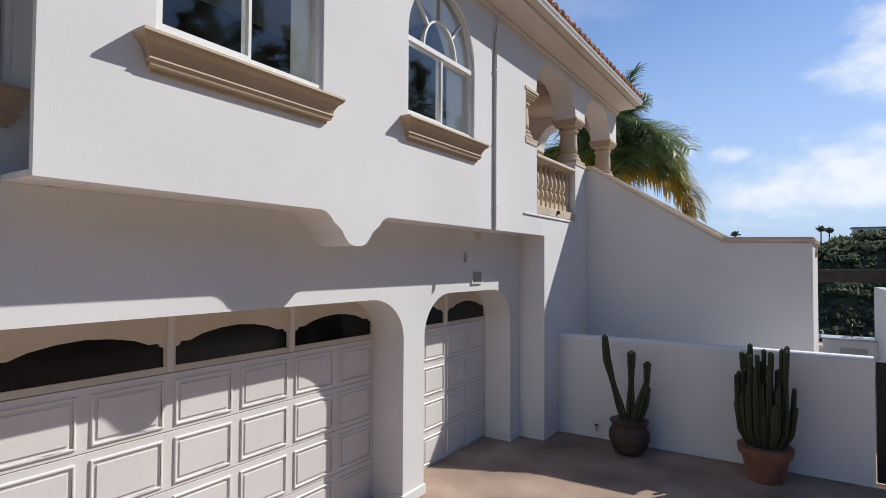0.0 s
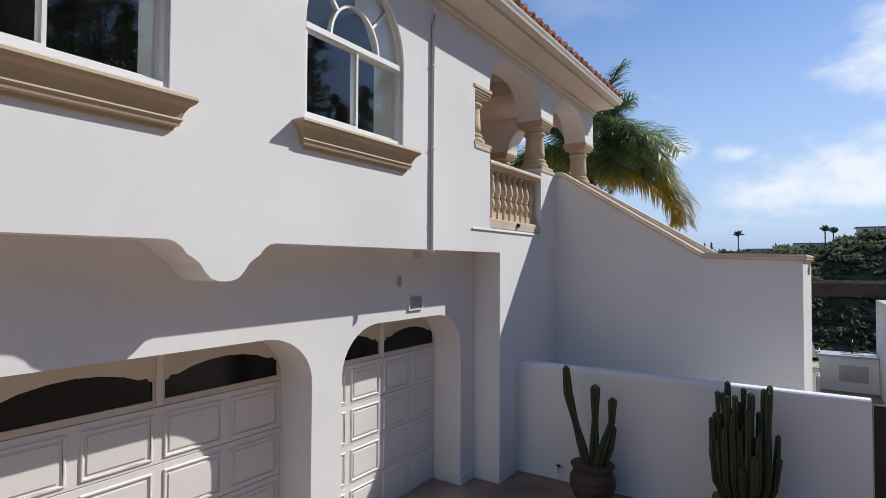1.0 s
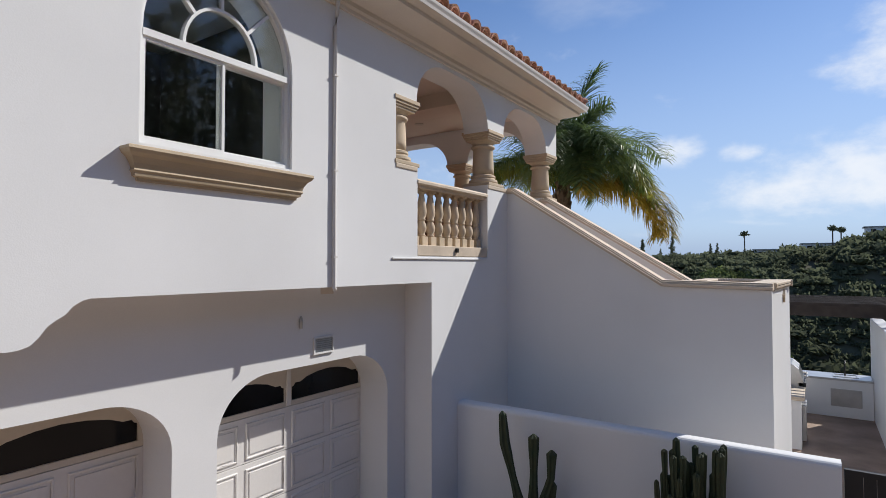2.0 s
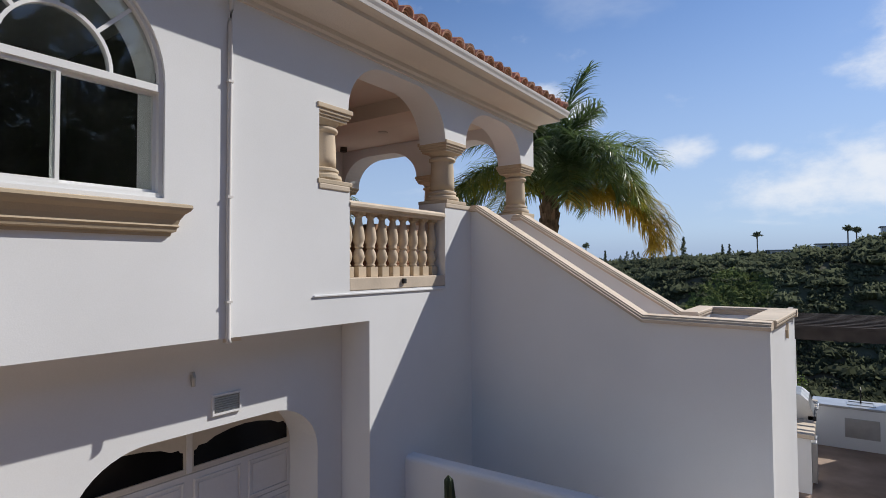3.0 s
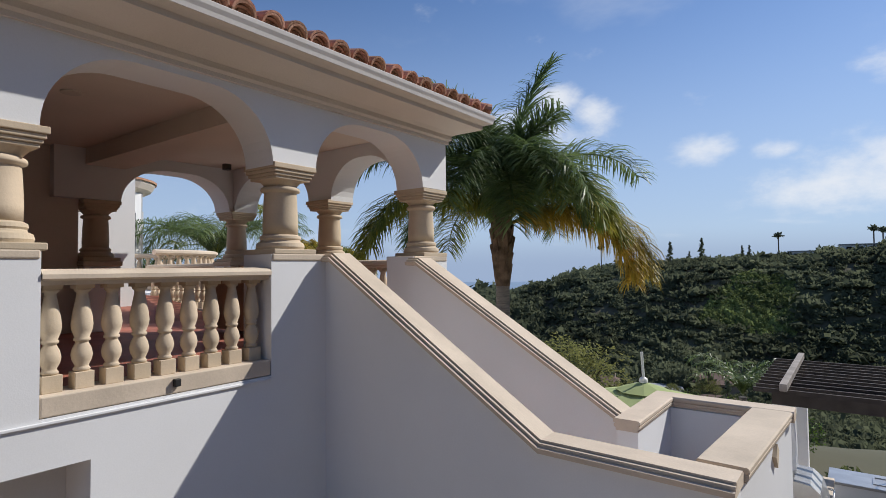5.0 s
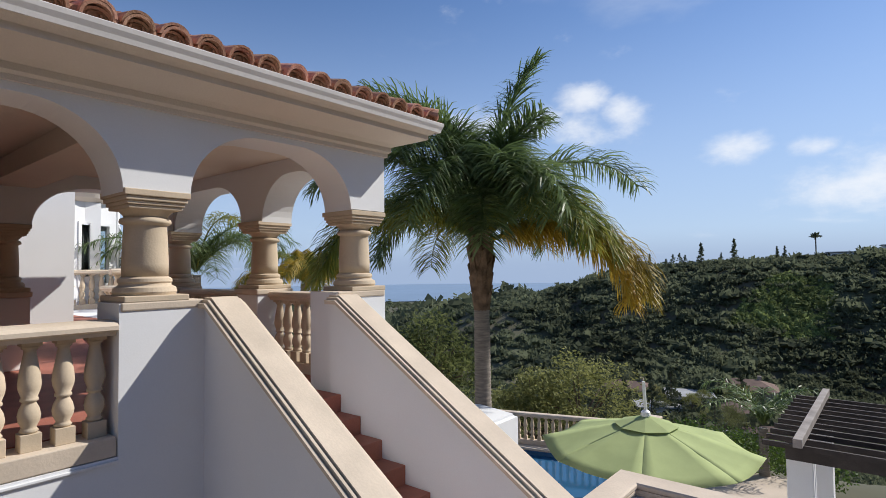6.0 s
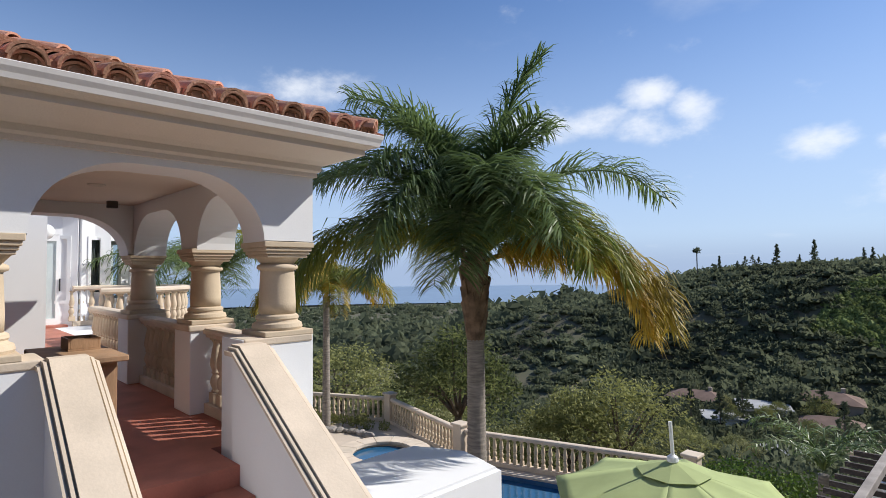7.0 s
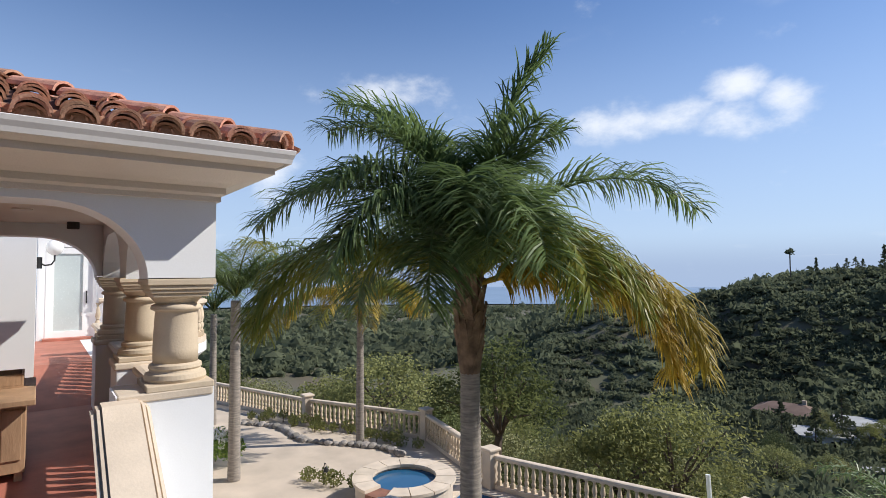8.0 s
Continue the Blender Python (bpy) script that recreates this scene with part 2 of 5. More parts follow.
def sweep(bm, profile, path, closed_profile=True):
    """Sweep a profile of (outward, z) along a polyline of (x, y, z), outward to the right of travel, mitred."""
    rings = []
    for i, p in enumerate(path):
        p = Vector(p)
        d0 = (p - Vector(path[i - 1])).xy.normalized() if i else None
        d1 = (Vector(path[i + 1]) - p).xy.normalized() if i + 1 < len(path) else None
        d0, d1 = d0 or d1, d1 or d0
        n0, n1 = Vector((d0.y, -d0.x)), Vector((d1.y, -d1.x))
        m = (n0 + n1).normalized()
        k = 1 / max(0.3, m.dot(n0))
        rings.append([bm.verts.new((p.x + m.x * k * o, p.y + m.y * k * o, p.z + z)) for o, z in profile])
    n = len(profile)
    for p, q in zip(rings, rings[1:]):
        for i in range(n if closed_profile else n - 1):
            bm.faces.new((p[i], p[(i + 1) % n], q[(i + 1) % n], q[i]))
    if closed_profile:
        bm.faces.new(rings[0][::-1])
        bm.faces.new(rings[-1])
    return bm


def tube(bm, path, radius, seg=8):
    rings = []
    pts = [Vector(p) for p in path]
    for i, p in enumerate(pts):
        d = (pts[min(i + 1, len(pts) - 1)] - pts[max(i - 1, 0)]).normalized()
        side = d.orthogonal().normalized() if abs(d.z) < 0.95 else Vector((1, 0, 0))
        side = (side - d * side.dot(d)).normalized()
        up = d.cross(side)
        r = radius[i] if isinstance(radius, (list, tuple)) else radius
        rings.append([bm.verts.new(p + side * r * math.cos(2 * math.pi * k / seg) + up * r * math.sin(2 * math.pi * k / seg)) for k in range(seg)])
    for p, q in zip(rings, rings[1:]):
        for i in range(seg):
            bm.faces.new((p[i], p[(i + 1) % seg], q[(i + 1) % seg], q[i]))
    bm.faces.new(rings[0][::-1])
    bm.faces.new(rings[-1])
    return bm


def arc(cu, cv, ru, rv, a0, a1, n=10):
    return [(cu + ru * math.cos(radians(a0 + (a1 - a0) * i / n)), cv + rv * math.sin(radians(a0 + (a1 - a0) * i / n))) for i in range(n + 1)]


def round_arch(u0, u1, spring, top, r):
    """From (u0, spring) over a flat-topped arch with corner radii to (u1, spring)."""
    return arc(u0 + r, spring, r, top - spring, 180, 90, 12) + arc(u1 - r, spring, r, top - spring, 90, 0, 12)


def rect(u0, u1, v0, v1):
    return [(u0, v0), (u1, v0), (u1, v1), (u0, v1)]


# ---- large structure ----
FX, BX = -3.53, -3.97   # facade face, garage wall face
G = 0.05                # court level
FLOOR = 3.86            # loggia floor


def pendant():
    """The moulded drop on the overhang's lower edge, from right to left."""
    c, z = 3.93, 3.40
    half = [(0.475, 0), (0.42, -0.012), (0.36, -0.05), (0.32, -0.10), (0.27, -0.13), (0.215, -0.17), (0.17, -0.235), (0.12, -0.285), (0.06, -0.305)]
    return [(c + u, z + v) for u, v in half] + [(c, z - 0.31)] + [(c - u, z + v) for u, v in reversed(half)]


arch_one = round_arch(8.15, 9.99, 5.70, 6.30, 0.62)
arch_two = round_arch(10.50, 12.22, 5.72, 6.30, 0.66)
outline = [(1.60, 3.40), (1.60, 6.75), (12.71, 6.75), (12.71, 5.74), (12.22, 5.74)] + arch_two[::-1] + [(10.50, 5.733), (9.99, 5.733)] + arch_one[::-1]
outline += [(8.15, 5.695), (7.735, 5.695), (7.735, 4.86), (8.17, 4.86), (8.17, 3.74), (9.97, 3.74), (9.97, 4.86), (10.62, 4.86), (10.62, FLOOR - 0.1), (12.02, FLOOR - 0.1), (12.02, 4.86), (12.71, 4.86), (12.71, -0.3), (8.48, -0.3), (8.48, 3.40)]
outline += pendant()
win_left = [(1.95, 4.46), (3.46, 4.46), (3.46, 6.12), (1.95, 6.12)]
win_right = [(4.71, 4.545), (6.15, 4.545)] + arc(5.43, 5.44, 0.72, 0.78, 0, 180, 24)
facade = part("wall_east", slab([outline, win_left, win_right], on_x, BX, FX), STUCCO)
tagged(facade, "white stucco upper facade wall with arches", "wall", kind="structure")

door_big = [(0.06, -0.3), (0.06, 2.03)] + round_arch(0.06, 5.25, 2.03, 2.52, 0.58)[1:-1] + [(5.25, 2.03), (5.25, -0.3)]
door_small = [(5.68, -0.3), (5.68, 2.0)] + round_arch(5.68, 8.12, 2.0, 2.535, 0.60)[1:-1] + [(8.12, 2.0), (8.12, -0.3)]
garage = [(-7.0, -0.3)] + door_big + door_small + [(8.60, -0.3), (8.60, 3.40), (-7.0, 3.40)]
tagged(part("wall_garage", slab([garage], on_x, BX - 0.48, BX - 0.003), STUCCO), "white stucco garage wall with arched openings", "wall", kind="structure")
tagged(part("soffit_corner", box_mesh(BX, FX - 0.052, 1.28, 1.598, 3.402, 3.44), STUCCO), "white stucco soffit corner", "soffit", kind="structure")
tagged(part("wall_edge", box_mesh(FX - 0.05, FX, 1.28, 1.60, 3.40, 6.75), STUCCO), "thin white stucco facade edge", "wall", kind="structure")
win_back = rect(-0.60, 1.40, 4.04, 6.12)
tagged(part("wall_recess", slab([rect(-7, 1.60, 3.403, 6.75), win_back], on_x, -4.5, -4.2), STUCCO), "white stucco recessed wall", "wall", kind="structure")

# court and low wall
tagged(part("court_floor", box_mesh(-4.6, 9.0, -12, 9.1, -0.3, G), PAVING), "terracotta toned concrete driveway court", "driveway", kind="structure")
low = slab([[(9.10, G - 0.2), (9.10, 1.66)] + arc(9.16, 1.67, 0.06, 0.06, 180, 90, 4) + arc(9.26, 1.67, 0.06, 0.06, 90, 0, 4) + [(9.32, G - 0.2)]], on_x, FX + 0.002, 0.80)
tagged(part("wall_low", low, STUCCO), "low white stucco garden wall", "wall", kind="structure")

# stair walls with the landing parapet
front = [(FX, -0.3), (0.17, -0.3), (0.17, 3.30), (-1.12, 3.325), (-3.41, 4.785), (FX, 4.785)]
tagged(part("wall_stair_front", slab([front], on_y, 10.62, 10.87), STUCCO), "white stucco stair wall", "wall", kind="structure")
inner = [(FX, -0.3), (-0.905, -0.3), (-0.905, 3.23), (-3.35, 4.745), (FX, 4.745)]
tagged(part("wall_stair_inner", slab([inner], on_y, 11.93, 12.15), STUCCO), "white stucco stair wall", "wall", kind="structure")
tagged(part("wall_landing_end", slab([[(-0.08, 10.872), (0.17, 10.872), (0.285, 12.9), (0.035, 12.9)]], on_z, -0.3, 3.29), STUCCO), "white stucco landing wall", "wall", kind="structure")
tagged(part("wall_landing_back", box_mesh(-0.93, 0.032, 12.66, 12.9, -0.3, 3.29), STUCCO), "white stucco landing wall", "wall", kind="structure")
tagged(part("wall_landing_side", box_mesh(-0.90, -0.72, 11.62, 12.658, 2.0, 3.29), STUCCO), "white stucco landing wall", "wall", kind="structure")
tagged(part("landing_floor", slab([[(-1.1, 10.872), (-0.08, 10.872), (0.03, 12.66), (-0.70, 12.66), (-0.70, 11.93), (-1.1, 11.93)]], on_z, 2.2, 2.36), REDTILE), "red tiled stair landing", "floor", kind="structure")

# loggia floor, ceiling, roof base
fl = box_mesh(-14.85, BX - 0.003, 7.16, 12.39, FLOOR - 0.3, FLOOR)
add_box(fl, BX - 0.003, -3.36, 10.625, 11.925, FLOOR - 0.3, FLOOR)
tagged(part("floor", fl, REDTILE), "red tiled loggia floor", "floor", kind="structure")
tagged(part("ceiling", box_mesh(-8.24, BX - 0.002, 7.16, 12.26, 6.45, 6.6), SOFFIT), "cream plaster loggia ceiling", "ceiling", kind="structure")

# ---- loggia: inner walls and arches ----
def arch_wall(name, u0, u1, openings, put, lo, hi, bottom=5.74, top=6.5):
    """A beam over columns: openings are (u0, u1, spring, crown, radius)."""
    pts = [(u0, bottom)]
    for a, b, s, c, r in openings:
        pts += [(a, bottom)] + round_arch(a, b, s, c, r) + [(b, bottom)]
    pts += [(u1, bottom), (u1, top), (u0, top)]
    return tagged(part(name, slab([pts], put, lo, hi), STUCCO), "white stucco arched loggia beam", "wall", kind="structure")


arch_wall("wall_loggia_view", -8.25, BX - 0.003, [(-7.75, -5.80, 5.72, 6.28, 0.7), (-5.30, -3.98, 5.72, 6.28, 0.6)], on_y, 12.27, 12.708)
arch_wall("wall_loggia_back", 9.6, 12.267, [(10.45, 12.2, 5.72, 6.28, 0.7)], on_x, -8.25, -7.80)
tagged(part("wall_loggia_side", box_mesh(-8.25, BX - 0.002, 6.95, 7.15, 3.3, 6.6), SOFFIT), "cream plaster loggia wall", "wall", kind="structure")
tagged(part("wall_loggia_rear", box_mesh(-8.25, -7.95, 7.152, 9.95, 3.3, 6.5), SOFFIT), "cream plaster loggia wall", "wall", kind="structure")
tagged(part("beam", box_mesh(-7.80, BX - 0.004, 9.98, 10.5, 6.22, 6.449), SOFFIT), "cream plaster ceiling beam", "beam", kind="structure")
for x, y in ((-5.2, 8.9), (-5.9, 11.4)):
    tagged(part("recessed_light", lathe(bmesh.new(), [(0.09, 6.435), (0.09, 6.452), (0.055, 6.452)], (x, y, 0), 16), CREAM), "small round recessed ceiling light trim", "light")
tagged(part("loggia_downlight", lathe(bmesh.new(), [(0.07, 6.36), (0.07, 6.452)], (-7.4, 11.9, 0), 16), WOODDARK), "small dark round ceiling downlight", "light")

# house body behind the walls; room surfaces dark in colour, as if unlit
tagged(part("wall_house_core", slab([[(-7, 3.4), (6.94, 3.4), (6.94, 6.7), (-7, 6.7)]], on_x, -7.2, -7.0), ROOM_UNLIT), "inner house wall coloured dark as if unlit", "wall", kind="structure")
tagged(part("floor_upper", box_mesh(-7.0, BX - 0.49, -7, 6.94, 3.405, 3.5), ROOM_UNLIT), "upper room floor coloured dark as if unlit", "floor", kind="structure")
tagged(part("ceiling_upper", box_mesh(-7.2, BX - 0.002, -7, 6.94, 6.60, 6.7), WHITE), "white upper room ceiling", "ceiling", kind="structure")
tagged(part("wall_garage_back", box_mesh(-9, -8.8, -7, 12.6, -0.3, 3.4), ROOM_UNLIT), "inner garage wall coloured dark as if unlit", "wall", kind="structure")
tagged(part("wall_base_view", box_mesh(-16.0, BX - 0.003, 12.40, 12.70, -0.3, FLOOR - 0.302), STUCCO), "white stucco house base wall", "wall", kind="structure")
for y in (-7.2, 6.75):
    tagged(part("wall_partition", box_mesh(-6.99, BX - 0.485, y, y + 0.18, 3.51, 6.59), ROOM_UNLIT), "inner partition wall coloured dark as if unlit", "wall", kind="structure")

# raised terrace beyond the loggia, with the house wing and its bay
TER = 4.20
tagged(part("terrace_floor", slab([[(-14.85, FLOOR + 0.003), (-8.4, FLOOR + 0.003), (-10.6, TER), (-14.85, TER)]], on_y, 9.0, 12.38), REDTILE), "red tiled raised terrace", "floor", kind="structure")
tagged(part("wall_wing", box_mesh(-14.8, -9.78, 8.3, 11.52, 3.5, 6.6), STUCCO), "white stucco house wing wall", "wall", kind="structure")
wing = [(11.53, 3.5), (13.6, 3.5), (13.6, 6.9), (11.53, 6.9)]
d_hole = [(11.70, TER), (12.60, TER), (12.60, 6.42), (11.70, 6.42)]
w_hole = [(12.80, 4.95), (13.42, 4.95), (13.42, 6.42), (12.80, 6.42)]
tagged(part("wall_wing_end", slab([wing, d_hole, w_hole], on_x, -15.1, -14.86), STUCCO), "white stucco wing end wall", "wall", kind="structure")


def glazed_door(at):
    d = thing("door_1", "white framed door with frosted glass pane", "door", at, kind="structure")
    fr = slab([[(0.0, 0), (0.9, 0), (0.9, 2.2), (0, 2.2)], [(0.16, 0.2), (0.74, 0.2), (0.74, 2.06), (0.16, 2.06)]], on_x, -0.06, 0.02)
    part("door_frame", fr, WHITE, d)
    part("pane", box_mesh(-0.03, -0.015, 0.16, 0.74, 0.2, 2.06), FROST, d, "frosted glass pane")
    part("door_handle", box_mesh(0.02, 0.05, 0.80, 0.83, 0.85, 1.15, bevel=0.006), BLACK, d, "dark lever handle plate")
    part("threshold", box_mesh(-0.02, 0.3, -0.05, 0.95, -0.005, 0.05), REDTILE, d, "red tile threshold")
    return d


glazed_door((-14.87, 11.70, TER + 0.006))
w = thing("window_3", "white framed casement window with grey curtain", "window", (-14.9, 12.80, 4.95), kind="structure")
part("window_frame", slab([[(0, 0), (0.62, 0), (0.62, 1.47), (0, 1.47)], [(0.06, 0.06), (0.56, 0.06), (0.56, 1.41), (0.06, 1.41)]], on_x, -0.05, 0.06), WHITE, w)
part("pane", box_mesh(-0.01, 0.0, 0.06, 0.56, 0.06, 1.41), PANE, w)
bm = bmesh.new()
rows = [[bm.verts.new((-0.16 + 0.03 * math.sin(i * 1.9), 0.02 + i * 0.012, z)) for i in range(49)] for z in (0.0, 1.47)]
for i in range(48):
    bm.faces.new((rows[0][i], rows[0][i + 1], rows[1][i + 1], rows[1][i]))
c = part("curtain", bm, CURTAIN, w, "grey hanging curtain", smooth=True)
c.modifiers.new("thick", "SOLIDIFY").thickness = 0.01


def turret(at):
    t = thing("bay_turret", "white round bay with tall windows and tiled cap", "bay window", at)
    n = 8
    for i in range(n):
        a = 2 * math.pi * (i + 0.5) / n
        m = Matrix.Rotation(a, 4, "Z") @ Matrix.Translation((1.5, 0, 0))
        hw = 1.5 * math.tan(math.pi / n) - 0.004
        bm = slab([[(-hw, -1.0), (hw, -1.0), (hw, 2.7), (-hw, 2.7)], [(-hw + 0.14, 0.55), (hw - 0.14, 0.55), (hw - 0.14, 2.2), (-hw + 0.14, 2.2)]], on_x, -0.1, 0.1)
        bm.transform(m)
        wall = part("bay_wall", bm, STUCCO, t)
        bm = slab([[(-hw + 0.14, 0.55), (hw - 0.14, 0.55), (hw - 0.14, 2.2), (-hw + 0.14, 2.2)], [(-hw + 0.22, 0.63), (hw - 0.22, 0.63), (hw - 0.22, 2.12), (-hw + 0.22, 2.12)]], on_x, -0.03, 0.13)
        bm.transform(m)
        part("window_frame", bm, WHITE, wall)
        bm = box_mesh(0.0, 0.02, -hw + 0.22, hw - 0.22, 0.63, 2.12)
        bm.transform(m)
        part("pane", bm, PANE, wall)
    part("cornice", lathe(bmesh.new(), [(1.68, 2.705), (1.85, 2.8), (1.95, 2.95), (1.95, 3.0), (0.2, 3.0)], (0, 0, 0), 24), SOFFIT, t)
    part("cap", lathe(bmesh.new(), [(2.0, 3.003), (2.0, 3.06), (0.05, 3.5)], (0, 0, 0), 24), CLAY, t, "red clay tile cap")
    # solid dark cylinder in place of a shaded room
    part("core", lathe(bmesh.new(), [(0.9, -1.0), (0.9, 2.69)], (0, 0, 0), 12), ROOM_UNLIT, t, "dark cylinder standing in for the unlit room")
    return t


turret((-16.45, 12.9, 4.2))


def wall_lamp(at):
    l = thing("wall_lamp", "black scroll wall lamp with white opal globe", "lamp", at)
    part("backplate", lathe(bmesh.new(), [(0.06, -0.12), (0.06, 0.1)], (0, 0.02, -0.2), 10), BLACK, l)
    part("arm", tube(bmesh.new(), [(0, 0.02, -0.2), (0.05, 0.12, -0.26), (0.05, 0.22, -0.24), (0.03, 0.27, -0.16), (0.02, 0.27, -0.05)], 0.016, 8), BLACK, l, smooth=True)
    part("globe", lathe(bmesh.new(), [(0.05, -0.06)] + [(0.15 * math.sin(a), 0.09 - 0.15 * math.cos(a)) for a in [0.4 + 0.3 * i for i in range(9)]], (0.02, 0.27, 0), 18), LAMPGLASS, l, "white opal glass globe", smooth=True)
    return l


wall_lamp((-11.9, 11.53, 6.2))


# ---- columns and balustrades ----
def column(at, height=0.87, r=0.165):
    c = thing("column", "tan cast stone column with moulded capital and base", "column", at, group="loggia columns")
    h = height
    part("base", lathe(add_box(bmesh.new(), -0.245, 0.245, -0.245, 0.245, 0.0, 0.05, 0.008), [(0.225, 0.05), (0.235, 0.075), (0.225, 0.11), (0.195, 0.125), (0.19, 0.14), (0.2, 0.155), (0.195, 0.18), (0.17, 0.195)], seg=44), STONE, c, smooth=False)
    part("shaft", lathe(bmesh.new(), [(r + 0.004, 0.195), (r + 0.006, 0.3), (r, 0.45), (r - 0.008, h - 0.27), (r - 0.006, h - 0.262), (r + 0.022, h - 0.25), (r + 0.026, h - 0.235), (r + 0.02, h - 0.215), (r - 0.01, h - 0.2)], seg=36), STONE, c, smooth=True)
    bm = lathe(bmesh.new(), [(r - 0.01, h - 0.2), (r, h - 0.185), (r + 0.035, h - 0.145)], seg=28)
    for k, (s, z0, z1) in enumerate(((0.205, 0.145, 0.115), (0.22, 0.115, 0.085), (0.235, 0.085, 0.05), (0.25, 0.05, 0.0))):
        add_box(bm, -s, s, -s, s, h - z0, h - z1, 0.006)
    part("capital", bm, STONE, c)
    return c


column((-3.765, 7.96, 4.862), 0.832)
first = column((-3.765, 10.245, 4.862))
for x, y in ((-3.765, 12.465), (-5.55, 12.465), (-8.0, 12.465), (-8.02, 10.2)):
    copy_thing(first, pose(x, y, 4.862))


def pedestal(x0, x1, y0, y1):
    p = thing("pedestal", "white stucco pedestal with tan stone cap", "pedestal", ((x0 + x1) / 2, (y0 + y1) / 2, FLOOR), group="loggia pedestals")
    hx, hy = (x1 - x0) / 2, (y1 - y0) / 2
    part("body", box_mesh(-hx, hx, -hy, hy, 0, 0.93, bevel=0.012), STUCCO, p)
    part("cap", box_mesh(-hx - 0.02, hx + 0.02, -hy - 0.02, hy + 0.02, 0.93, 1.0, bevel=0.015), COPING, p, "tan stone cap")
    return p


pedestal(-5.80, -5.30, 12.20, 12.70)
pedestal(-8.28, -7.76, 12.20, 12.70)
pedestal(-8.28, -7.76, 9.96, 10.44)
for y0, y1 in ((7.73, 8.165), (9.98, 10.62), (12.03, 12.70)):
    tagged(part("pedestal_cap", box_mesh(BX - 0.02, FX + 0.012, y0, y1, 4.805 if y0 < 9 else 4.80, 4.866, bevel=0.012), COPING), "tan stone cap on white parapet", "cap", kind="structure")


def baluster_mesh(h, r):
    """A turned vase baluster on a square foot."""
    prof = [(0.62, 0.16), (0.78, 0.18), (0.64, 0.20), (0.6, 0.215), (0.86, 0.27), (0.94, 0.32), (0.82, 0.38), (0.58, 0.43), (0.55, 0.445), (0.74, 0.455), (0.74, 0.475), (0.64, 0.485), (0.9, 0.56), (0.96, 0.61), (0.88, 0.69), (0.68, 0.80), (0.52, 0.89), (0.5, 0.92), (0.7, 0.935), (0.75, 0.96)]
    bm = lathe(bmesh.new(), [(r * a, h * b) for a, b in prof], seg=16)
    for f in bm.faces:
        f.smooth = len(f.verts) == 4
    add_box(bm, -r * 0.85, r * 0.85, -r * 0.85, r * 0.85, 0, h * 0.16, 0.004)
    add_box(bm, -r * 0.8, r * 0.8, -r * 0.8, r * 0.8, h * 0.96, h)
    me = bpy.data.meshes.new("baluster")
    bmesh.ops.recalc_face_normals(bm, faces=bm.faces)
    bm.to_mesh(me)
    bm.free()
    me.materials.append(STONE)
    return me


BAL_TALL, BAL_OUT = baluster_mesh(0.74, 0.073), baluster_mesh(0.66, 0.062)


def balustrade(a, b, z, count, me, h, rail_w, label, low=0.12, name="balustrade", group=""):
    """Balusters between a bottom kerb and a moulded rail, from a to b at floor height z."""
    va, vb = Vector((*a, z)), Vector((*b, z))
    ln = (vb - va).length
    t = thing(name, label, "balustrade", va, math.degrees(math.atan2(vb.y - va.y, vb.x - va.x)), group)
    w = rail_w / 2
    part("bottom_rail", box_mesh(0, ln, -w * 0.9, w * 0.9, 0, low, bevel=0.01), COPING, t)
    z1 = low + h
    prof = [(-w * 0.7, z1), (w * 0.7, z1), (w * 0.75, z1 + 0.03), (w, z1 + 0.045), (w, z1 + 0.075), (w * 0.85, z1 + 0.1), (w * 0.5, z1 + 0.112), (-w * 0.5, z1 + 0.112), (-w * 0.85, z1 + 0.1), (-w, z1 + 0.075), (-w, z1 + 0.045), (-w * 0.75, z1 + 0.03)]
    part("top_rail", sweep(bmesh.new(), prof, [(0, 0, 0), (ln, 0, 0)]), COPING, t)
    for i in range(count):
        o = new("baluster", me)
        o.parent = t
        o.location = (ln * (i + 0.5) / count, 0, low)
    return t


balustrade((-3.69, 8.175), (-3.69, 9.965), 3.745, 9, BAL_TALL, 0.74, 0.345, "tan cast stone balustrade between stucco piers", 0.14)
balustrade((-3.98, 12.46), (-5.29, 12.46), FLOOR, 7, BAL_TALL, 0.74, 0.24, "tan cast stone balustrade between pedestals")
balustrade((-5.81, 12.46), (-7.75, 12.46), FLOOR, 10, BAL_TALL, 0.74, 0.24, "tan cast stone balustrade between pedestals")
balustrade((-8.30, 12.50), (-11.2, 12.50), TER - 0.33, 15, BAL_TALL, 0.74, 0.24, "tan cast stone terrace balustrade")
balcony = thing("round_balcony", "round white balcony with tan balusters", "balcony", (-13.1, 13.0, TER))
part("corbel", lathe(bmesh.new(), [(0.5, -1.2), (0.9, -1.0), (1.2, -0.75), (1.55, -0.5), (1.6, -0.42), (1.8, -0.25), (1.85, -0.2), (1.85, -0.004)], (0, 0, 0), 40), STUCCO, balcony, "white moulded corbel")
ring_path = [(1.72 * math.cos(radians(a)), 1.72 * math.sin(radians(a)), 0) for a in range(-12, 193, 5)]
part("bottom_rail", sweep(bmesh.new(), [(-0.12, 0), (0.12, 0), (0.12, 0.12), (-0.12, 0.12)], ring_path), COPING, balcony)
part("top_rail", sweep(bmesh.new(), [(-0.08, 0.86), (0.08, 0.86), (0.13, 0.9), (0.13, 0.95), (0.06, 0.98), (-0.06, 0.98), (-0.13, 0.95), (-0.13, 0.9)], ring_path), COPING, balcony)
